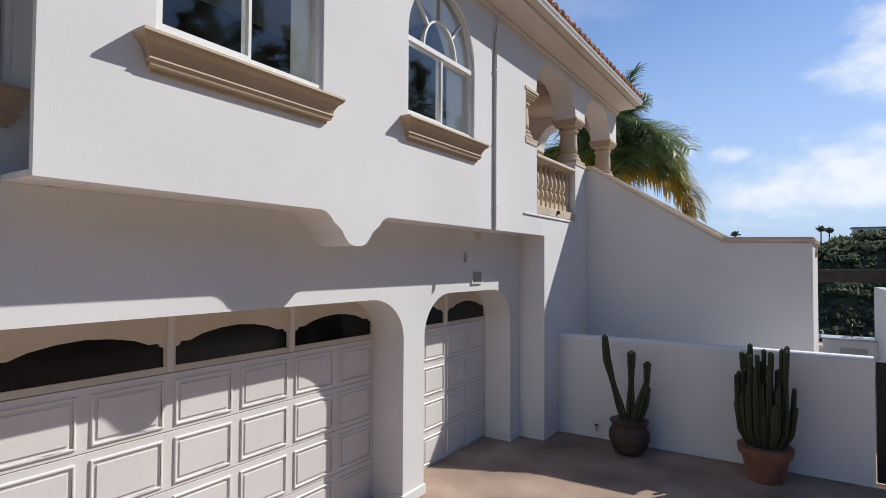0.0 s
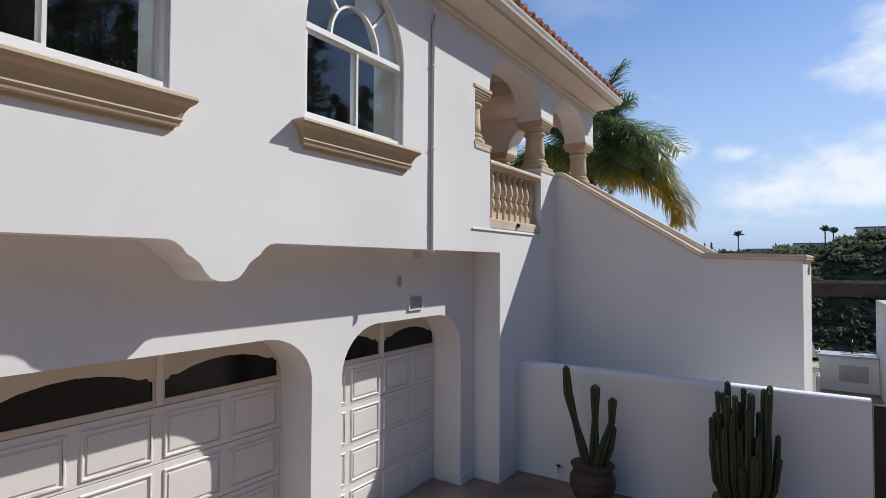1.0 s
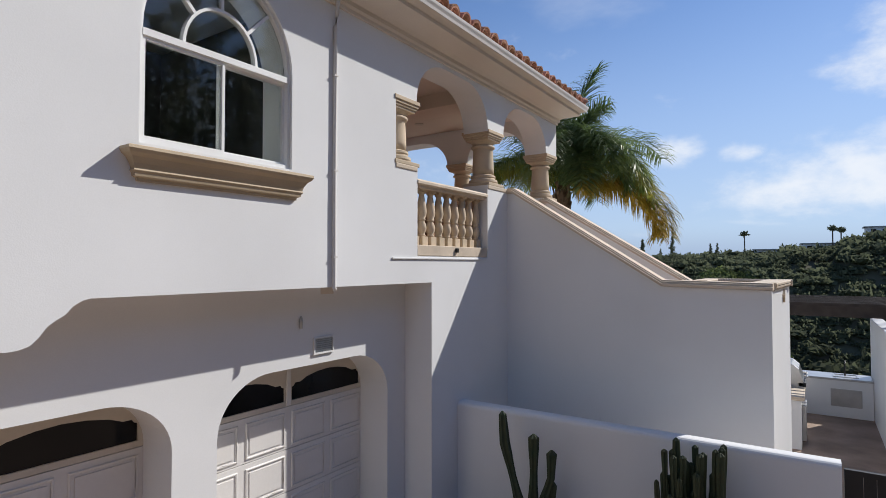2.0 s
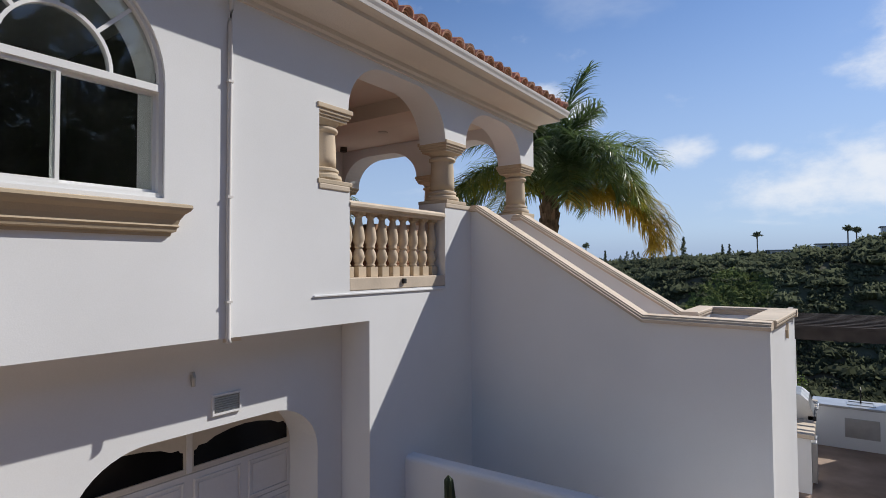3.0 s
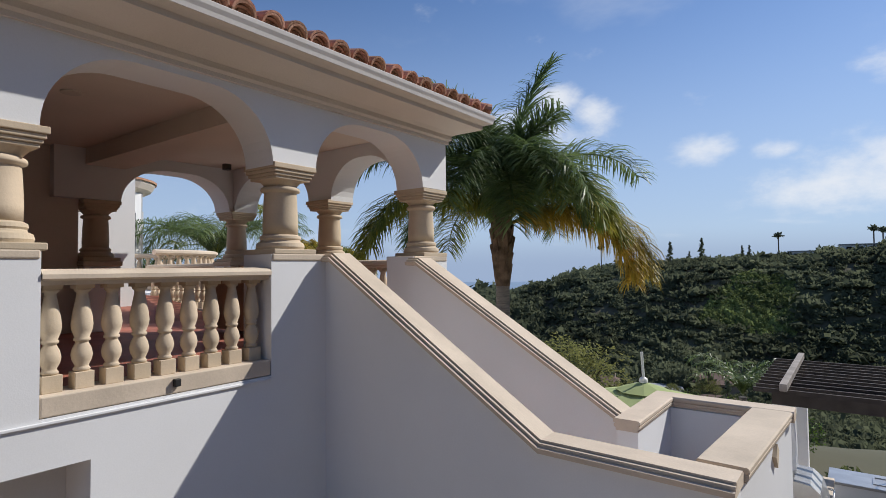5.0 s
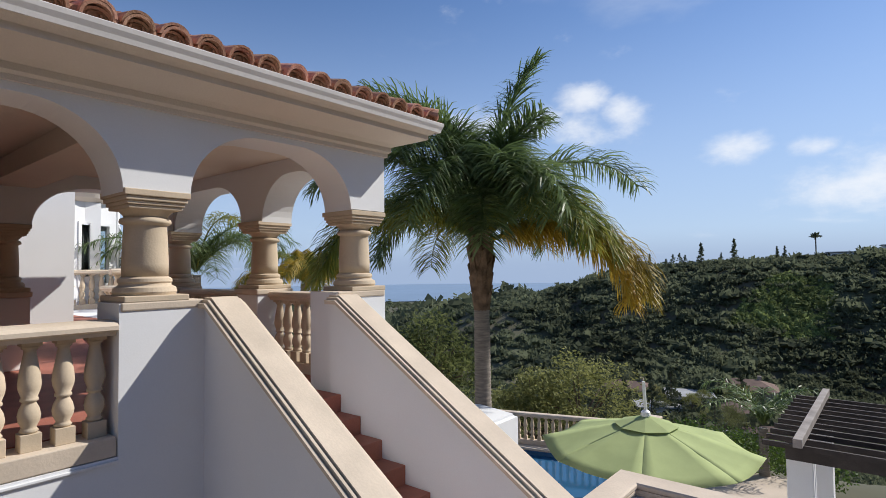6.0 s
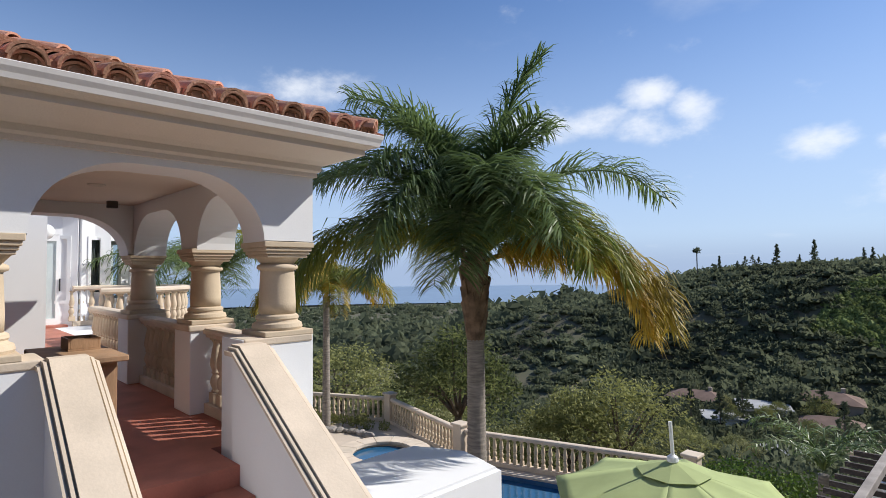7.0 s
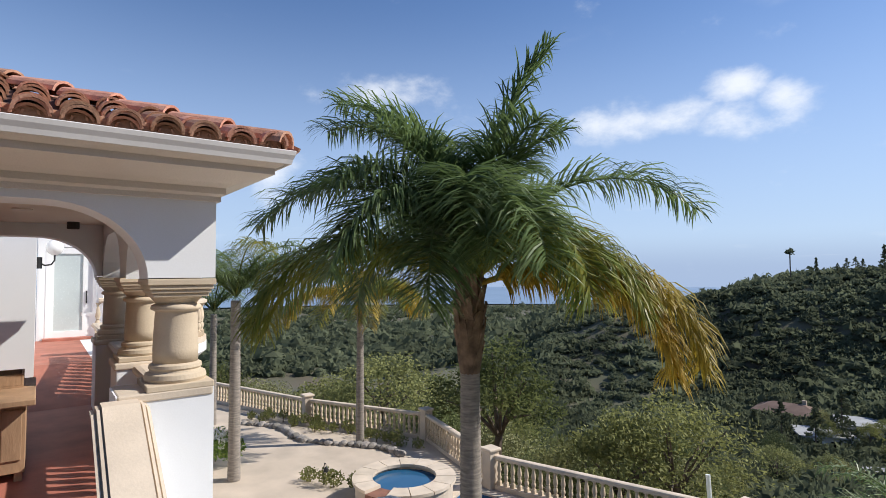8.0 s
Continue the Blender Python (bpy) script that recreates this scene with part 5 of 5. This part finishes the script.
def meadow(a, d):
    """A wedge of open slope below the ridge, made to look sunlit by lighter scrub."""
    return 194 < d < 222 and 4 < a < 12.4 - 4.2 * (d - 194) / 28


# bearing, distance, turn, length, depth, wall height, flat roof, lift
HOUSES = [(10.8, 160, 12, 13, 9, 3.0, False, 0.0), (10.6, 143, 14, 11, 8, 2.8, False, -0.4), (15.6, 150, 22, 10, 8, 2.8, True, -0.8), (12.4, 119, 28, 12, 8, 2.8, True, -0.8), (21.0, 158, 10, 13, 8, 3.0, False, -0.6),
          (18.6, 141, 35, 9, 7, 2.8, True, -0.8), (8.3, 124, 20, 10, 8, 2.8, False, -0.6), (3.1, 253, 0, 11, 8, 3.2, True, -1.4), (-0.9, 256, 4, 14, 8, 3.4, True, -1.0), (-5.6, 262, 0, 16, 8, 3.2, True, 1.6), (-11.5, 258, 4, 20, 9, 3.5, True, 1.5), (-18.5, 255, 0, 20, 9, 3.5, True, 2.0)]


def scrub(name, seed, count, a_range, d_range, size, mat, sub, label, blades=45, blade=0.17):
    """Shrubs over a sector of the land: a lumpy core in a shell of small leaf sprays."""
    rs = np.random.RandomState(seed)
    v, f = icos(sub)
    V, F, Q, k = [], [], [], 0
    for i in range(count):
        a = rs.uniform(*a_range)
        d = d_range[0] * (d_range[1] / d_range[0]) ** rs.rand()
        if 31 < a < 42 and 150 < d < 252 and rs.rand() < 0.6:
            continue
        if name == "hill_scrub" and meadow(a, d) and rs.rand() < 0.9:
            continue
        x, y = off(a, d)
        s = size * (d / 150) ** 0.35 * rs.uniform(0.5, 1.5) * (1.7 if rs.rand() < 0.12 else 1)
        if name == "meadow_scrub" and not meadow(a, d):
            continue
        if any(math.hypot(x - off(h[0], h[1])[0], y - off(h[0], h[1])[1]) < 6.5 for h in HOUSES):
            continue
        squash = rs.uniform(0.28, 0.55) if name == "hill_scrub" else rs.uniform(0.5, 1.0)
        at = np.array([x, y, ground_z(x, y) + s * 0.2])
        V.append(v * (1 + rs.uniform(-0.3, 0.3, (len(v), 1))) * np.array([s, s, s * squash]) * 0.72 + at)
        F += (f + k).tolist()
        k += len(v)
        p = rs.normal(size=(blades, 3))
        p[:, 2] = np.abs(p[:, 2]) * 1.1 - 0.25
        p /= np.linalg.norm(p, axis=1)[:, None]
        c = p * rs.uniform(0.72, 1.12, (blades, 1)) * np.array([s, s, s * squash]) + at
        u = rs.normal(size=(blades, 3)) * s * blade
        w = rs.normal(size=(blades, 3)) * s * blade + np.array([0, 0, s * 0.1])
        V.append(np.stack([c - u, c - w * 0.6, c + u, c + w], 1).reshape(-1, 3))
        F += (np.arange(blades * 4).reshape(-1, 4) + k).tolist()
        k += blades * 4
    me = bpy.data.meshes.new(name)
    me.from_pydata(np.concatenate(V).tolist(), [], F)
    me.materials.append(mat)
    return tagged(new(name, me), label, "shrubs", kind="stuff")


scrub("hill_scrub", 4, 10500, (-12, 50), (110, 300), 1.75, LEAFFAR, 1, "dark green chaparral scrub covering the hill", 36, 0.13)
scrub("valley_trees", 6, 1200, (-10, 85), (60, 180), 2.0, LEAFFAR, 1, "dark green trees in the valley", 170, 0.075)
scrub("street_trees", 16, 620, (2, 28), (88, 165), 2.2, LEAFFAR, 1, "dark garden trees between valley houses", 220, 0.075)
scrub("distant_woods", 7, 6000, (31, 95), (260, 1900), 3.0, LEAFFAR, 1, "distant blue green woods on low hills", 16)


# meadow green, lightened so that the slope looks sunlit
MEADOW_LIT = leafy("meadow_shrub_painted_lit", (0.23, 0.28, 0.10), 0.3, rough=0.85, var=0.25, scale=0.08, fine=2, bump=0, spec=0.1, rand=0.35, island=True)
scrub("meadow_scrub", 9, 1500, (4, 12.4), (194, 222), 0.75, MEADOW_LIT, 1, "green meadow scrub with sunlight put into its lighter colour", 36, 0.13)


def conifer(a, d, h, seed, w=0.16, bare=0.0):
    rng = random.Random(seed)
    x, y = off(a, d)
    t = thing("conifer_tree", "tall narrow dark pine among scrub", "tree", (x, y, ground_z(x, y) - 0.5), group="pines")
    part("trunk", tube(bmesh.new(), [(0, 0, 0), (0, 0, h)], [h * 0.02, h * 0.004], 6), BARK, t)
    cs = [((rng.uniform(-1, 1) * h * w * (1.05 - k), rng.uniform(-1, 1) * h * w * (1.05 - k), h * (0.15 + 0.85 * k)), h * 0.07 * (1.2 - k)) for k in [i / 40 for i in range(40)]]
    o = new("crown", mesh_from("crown", *leaf_cloud(rng, cs, 22, h * 0.05, 0.5), LEAFFAR))
    o.parent = t
    return t


for i, (a, d, h, w) in enumerate(((14.3, 246, 10.5, 0.15), (11.5, 248, 10.5, 0.14), (12.6, 246, 5.5, 0.2), (8.1, 248, 6.5, 0.14), (7.5, 248, 6.5, 0.14), (18.9, 244, 8, 0.08), (17.4, 244, 5.5, 0.3), (16.8, 244, 7, 0.32), (16.2, 245, 7, 0.34), (15.7, 245, 6, 0.3), (21.6, 243, 4, 0.35))):
    conifer(a, d, h, 60 + i, w)



for i, (a, d, h) in enumerate(((19.0, 128, 11), (17.2, 140, 12), (13.4, 120, 10), (16.0, 112, 9), (9.6, 128, 11), (7.5, 120, 12), (21.5, 135, 10), (11.2, 150, 10), (23.5, 120, 11))):
    conifer(a, d, h, 90 + i, 0.24)


def mast(a, d, h):
    x, y = off(a, d)
    t = thing("tall_palm", "tall thin palm silhouette on the ridge", "palm tree", (x, y, ground_z(x, y) - 0.5), group="ridge palms")
    part("trunk", tube(bmesh.new(), [(0, 0, 0), (0, 0, h)], 0.22, 6), BARK, t)
    rng = random.Random(int(h * 10))
    o = new("crown", mesh_from("crown", *leaf_cloud(rng, [((0, 0, h), 1.3)], 70, 1.2, 0.6), LEAFFAR))
    o.parent = t


for a, d, h in ((20.8, 246, 11), (5.2, 250, 9.5), (-1.6, 252, 8.5), (-2.2, 252, 7), (-8.2, 262, 13), (-15.5, 250, 13), (-16.0, 250, 10)):
    mast(a, d, h)

ROOFBROWN = material("brown_shingle", (0.20, 0.13, 0.10), 0.9, 0.15, 0.4, 5, 0.3)
ROOFGREY = material("pale_flat_roof", (0.36, 0.36, 0.36), 0.8, 0.1, 0.3, 4, 0.1)
WALLTAN = material("tan_house_wall", (0.42, 0.34, 0.27), 0.9, 0.08, 0.3, 4, 0.1)
ASPHALT = material("asphalt", (0.20, 0.20, 0.20), 0.9, 0.1, 0.3, 4, 0.1)


def house(a, d, turn, lx, ly, h, flat, lift):
    x, y = off(a, d)
    label = "white house with pale flat roof" if flat else "tan house with brown shingle hip roof"
    t = thing("house", label + (" on the ridge" if d > 200 else " among valley trees"), "house", (x, y, ground_z(x, y) + lift), turn, group="valley houses")
    part("wall", box_mesh(-lx / 2, lx / 2, -ly / 2, ly / 2, -4, h), STUCCO if flat else WALLTAN, t)
    e = 0.7
    if flat:
        part("roof", box_mesh(-lx / 2 - e, lx / 2 + e, -ly / 2 - e, ly / 2 + e, h + 0.003, h + 0.35), ROOFGREY, t)
    else:
        bm = bmesh.new()
        lo = [bm.verts.new((sx * (lx / 2 + e), sy * (ly / 2 + e), h + 0.003)) for sx, sy in ((-1, -1), (1, -1), (1, 1), (-1, 1))]
        hi = [bm.verts.new((sx * (lx / 2 - ly * 0.42), 0, h + ly * 0.22)) for sx in (-1, 1)]
        for f in ((lo[0], lo[1], hi[1], hi[0]), (lo[1], lo[2], hi[1]), (lo[2], lo[3], hi[0], hi[1]), (lo[3], lo[0], hi[0]), (lo[3], lo[2], lo[1], lo[0])):
            bm.faces.new(f)
        roof_top = part("roof", bm, ROOFBROWN, t)
        part("chimney", box_mesh(lx * 0.2, lx * 0.2 + 0.9, 0.4, 1.2, h + 0.5, h + ly * 0.22 + 0.8), WALLTAN, roof_top)
    for i in range(int(lx / 3.5)):
        u = -lx / 2 + 1.5 + i * 3.5
        part("window", box_mesh(u, u + 1.6, -ly / 2 - 0.06, -ly / 2 - 0.003, h - 2.0, h - 0.7), DARKGLASS, t, "dark window")
    return t


for spec in HOUSES:
    house(*spec)

bm = bmesh.new()
rows = []
for i in range(40):
    k = i / 39
    a, d = 24 - 22 * k, 152 - 34 * k + 9 * math.sin(k * 5)
    rows.append([bm.verts.new((*off(a, d + o), ground_z(*off(a, d + o)) + 0.5)) for o in (-3.5, 3.5)])
for p, q in zip(rows, rows[1:]):
    bm.faces.new((p[0], p[1], q[1], q[0]))
rd = part("road", bm, ASPHALT)
rd.modifiers.new("thick", "SOLIDIFY").thickness = 0.3
tagged(rd, "pale asphalt street in the valley", "road", kind="structure")

# hedge, beds and flowers
LEAFHEDGE = material("hedge_leaf", (0.17, 0.27, 0.04), 0.6, 0.2, 2, 8, 0, spec=0.3, rand=0.35, island=True)
def hedge(name, a, b, w, h, z, count, size, mat, label, seed):
    rng = random.Random(seed)
    t = thing(name, label, "hedge")
    va, vb = Vector((*a, z)), Vector((*b, z))
    n = max(3, int((vb - va).length / 0.3))
    cs = [(va.lerp(vb, i / (n - 1)) + Vector((rng.uniform(-.15, .15) * w, rng.uniform(-.3, .3) * w, h * rng.uniform(0.3, 0.75))), 0.5 * min(w, h) * rng.uniform(0.8, 1.2)) for i in range(n)]
    o = new("foliage", mesh_from("foliage", *leaf_cloud(rng, cs, count, size), mat))
    o.parent = t
    bm = bmesh.new()
    for c, r in cs[::2]:
        tube(bm, [(c.x, c.y, z - 0.1), (c.x, c.y, c.z)], 0.02, 5)
    part("stems", bm, BARK, t)["kind"] = "stuff"


hedge("hedge", (-4.0, 23.75), (-0.6, 24.1), 1.3, 1.15, -0.1, 520, 0.07, LEAFHEDGE, "bright green clipped hedge beyond the balustrade", 41)
hedge("shade_shrubs", (-0.2, 20.9), (5.0, 20.9), 1.0, 0.8, -0.3, 260, 0.10, LEAFDEEP, "dark green shrubs below the pergola", 45)
hedge("shrub_bed", (-20.8, 18.7), (-14.0, 21.7), 1.0, 0.45, 0.02, 130, 0.08, LEAFMID, "low shrubs and ground cover in planting bed", 42)
hedge("shrub", (-13.3, 17.6), (-12.1, 18.3), 0.7, 0.5, 0.02, 200, 0.08, LEAFMID, "low shrub beside the spa tub", 43)
hedge("flower_shrub", (-17.3, 15.9), (-15.4, 16.2), 1.0, 0.9, 0.02, 330, 0.09, LEAFHEDGE, "bright green flowering shrub", 44)
PETAL = material("white_petal", (0.75, 0.75, 0.70), 0.7, 0.05, 3, 20, 0, spec=0.3)
rng = random.Random(50)
fl = thing("white_flowers", "white flowers in the garden bed", "flowers", kind="stuff")
o = new("petals", mesh_from("petals", *leaf_cloud(rng, [((-16.0 + rng.uniform(-0.6, 0.6), 16.0 + rng.uniform(-0.3, 0.3), 0.9 + rng.uniform(-0.2, 0.15)), 0.1) for _ in range(14)], 14, 0.09), PETAL))
o.parent = fl
rng = random.Random(51)
STONES = material("border_rock", (0.30, 0.27, 0.24), 0.9, 0.15, 3, 30, 0.4, rand=0.3)
for i in range(34):
    k = i / 33
    x, y = -20.3 + 6.6 * k, 18.3 + 2.75 * k + 0.35 * math.sin(k * 9)
    bm = bmesh.new()
    bmesh.ops.create_icosphere(bm, subdivisions=2, radius=0.16 * rng.uniform(0.6, 1.2))
    for v in bm.verts:
        v.co *= 1 + 0.3 * noise.noise(v.co * 7 + Vector((i, 0, 0)))
        v.co.z *= 0.7
    o = part("border_stone", bm, STONES)
    o.location = (x, y - 0.35, 0.07)
    tagged(o, "grey brown rock edging the planting bed", "rock", "bed edging")
for x, y in ((-12.9, 17.9), (-11.95, 18.5)):
    l = thing("garden_light", "small dark bell path light on stake", "garden light", (x, y, 0.02), group="path lights")
    part("stake", tube(bmesh.new(), [(0, 0, 0), (0, 0, 0.5), (0.05, 0, 0.6), (0.12, 0, 0.6), (0.15, 0, 0.53)], 0.014, 6), BLACK, l)
    part("bell", lathe(bmesh.new(), [(0.07, 0.40), (0.05, 0.5), (0.015, 0.54)], (0.15, 0, 0), 12), BLACK, l)

# loggia furniture
PINE = material("worn_pine", (0.42, 0.26, 0.15), 0.65, 0.18, 3, 40, 0.15, stretch=(1, 1, 0.3))
sb = thing("sideboard", "worn wooden sideboard with overhanging top", "sideboard", (-5.78, 11.2, FLOOR))
part("top", box_mesh(-0.7, 0.65, -0.35, 0.35, 0.71, 0.77, bevel=0.01), PINE, sb)
part("body", box_mesh(-0.55, 0.5, -0.28, 0.28, 0.08, 0.71, bevel=0.006), PINE, sb)
for i in range(3):
    part("drawer", box_mesh(0.5, 0.515, -0.24 + i * 0.17, -0.09 + i * 0.17, 0.2, 0.66, bevel=0.004), PINE, sb)
for x, y in ((-0.5, -0.24), (0.42, -0.24), (-0.5, 0.2), (0.42, 0.2)):
    part("leg", box_mesh(x, x + 0.06, y, y + 0.06, 0, 0.08), PINE, sb)
wb = thing("wooden_box", "small open wooden box on the sideboard", "box", (-6.05, 11.3, FLOOR + 0.772))
part("base", box_mesh(-0.2, 0.2, -0.15, 0.15, 0, 0.02), PINE, wb)
for x0, x1, y0, y1 in ((-0.2, 0.2, -0.15, -0.13), (-0.2, 0.2, 0.13, 0.15), (-0.2, -0.18, -0.13, 0.13), (0.18, 0.2, -0.13, 0.13)):
    part("side", box_mesh(x0, x1, y0, y1, 0.021, 0.13, bevel=0.003), PINE, wb)

# unseen trees behind the camera: east for window reflections, south added to cut skylight
for i in range(46):
    x, y = off(-22 - 3.4 * i, 33 + (i * 7 % 11))
    h = 12.5 + (i * 5 % 7) * 1.0
    rng = random.Random(80 + i)
    t = thing("drive_tree", "unseen dark green tree for window reflections and blocking sky light", "tree", (x, y, ground_z(x, y) - 0.4), group="drive trees")
    part("trunk", tube(bmesh.new(), [(0, 0, 0), (0, 0, h)], [0.25, 0.03], 7), BARK, t)
    cs = [((rng.uniform(-1, 1) * h * 0.22 * (1.1 - k), rng.uniform(-1, 1) * h * 0.22 * (1.1 - k), h * (0.05 + 0.95 * k)), h * 0.1 * (1.25 - k)) for k in [j / 50 for j in range(50)]]
    o = new("crown", mesh_from("crown", *leaf_cloud(rng, cs, 60, 0.5), LEAFDEEP))
    o.parent = t


# ---- roof tiles ----
def tile_mesh(name, r0, r1, ln, thick, up=True, seg=8):
    """A tapered half-round tile along -x (up the slope) from the origin."""
    bm = bmesh.new()
    rows = []
    for x, r in ((0, r0), (-ln, r1)):
        for rr in (r, r - thick):
            rows.append([bm.verts.new((x, rr * math.cos(math.pi * i / seg), rr * math.sin(math.pi * i / seg) * (0.95 if up else -0.7))) for i in range(seg + 1)])
    o0, i0, o1, i1 = rows
    for i in range(seg):
        bm.faces.new((o0[i], o0[i + 1], o1[i + 1], o1[i]))
        bm.faces.new((i0[i + 1], i0[i], i1[i], i1[i + 1]))
        bm.faces.new((o0[i + 1], o0[i], i0[i], i0[i + 1]))
        bm.faces.new((o1[i], o1[i + 1], i1[i + 1], i1[i]))
    bmesh.ops.recalc_face_normals(bm, faces=bm.faces)
    me = bpy.data.meshes.new(name)
    bm.to_mesh(me)
    bm.free()
    me.materials.append(CLAY)
    return me


tagged(part("eave_closure", sweep(bmesh.new(), [(0.36, 6.755), (0.40, 6.755), (0.39, 6.84), (0.36, 6.85)], EAVES[:3]), CLAY), "mortar closure under the eave tiles", "roof", kind="structure")
COVER, PAN = tile_mesh("cover_tile", 0.112, 0.092, 0.44, 0.02), tile_mesh("pan_tile", 0.10, 0.10, 0.44, 0.014, False)
rng = random.Random(91)
SLOPE = math.degrees(math.atan(PITCH))
STEP = 0.26
rest_v, rest_f = [], []


def lay(name, me, x, y, lift, single, tilt=0.0):
    m = Matrix.Translation((x, y, roof_z(x, y) + lift)) @ Matrix.Rotation(radians(SLOPE - tilt), 4, "Y") @ Matrix.Rotation(radians(rng.uniform(-3, 3)), 4, "Z") @ Matrix.Rotation(radians(rng.uniform(-3, 3)), 4, "X")
    if single:
        o = new(name, me)
        o.parent = roof
        o.matrix_basis = m
    else:
        k = len(rest_v)
        rest_v.extend([m @ v.co for v in me.vertices])
        rest_f.extend([[k + i for i in p.vertices] for p in me.polygons])


for c in range(76):
    y = EY - 0.10 - c * STEP
    for r in range(8):
        x = EX - r * 0.345
        if EX - x > EY - y - 0.05:
            continue
        near = c < 26 and r < 6
        lay("roof_tile", COVER, x + rng.uniform(0, 0.025), y + rng.uniform(-0.008, 0.008), 0.028, near, 3.5)
        if r < 1:
            lay("roof_tile", COVER, x - 0.04, y + rng.uniform(-0.012, 0.012), -0.012, c < 26, 3.5)
            lay("roof_tile", COVER, x + 0.02, y + rng.uniform(-0.012, 0.012), 0.052, c < 26, 3.5)
        lay("roof_tile", PAN, x - 0.02, y + STEP / 2, 0.055, False)
me = bpy.data.meshes.new("tile_field")
me.from_pydata(rest_v, [], rest_f)
me.materials.append(CLAY)
o = new("tile_field", me)
o.parent = roof
o["kind"] = "stuff"
for i in range(8):
    d = i * 0.36
    m = Matrix.Translation((EX - d, EY - d, EZ + PITCH * d + 0.05)) @ Matrix.Rotation(radians(45), 4, "Z") @ Matrix.Rotation(math.atan(PITCH / 1.414) - 0.05, 4, "Y") @ Matrix.Diagonal((1.15, 1.2, 1.1, 1))
    o = new("hip_tile", COVER)
    o.parent = roof
    o.matrix_basis = m
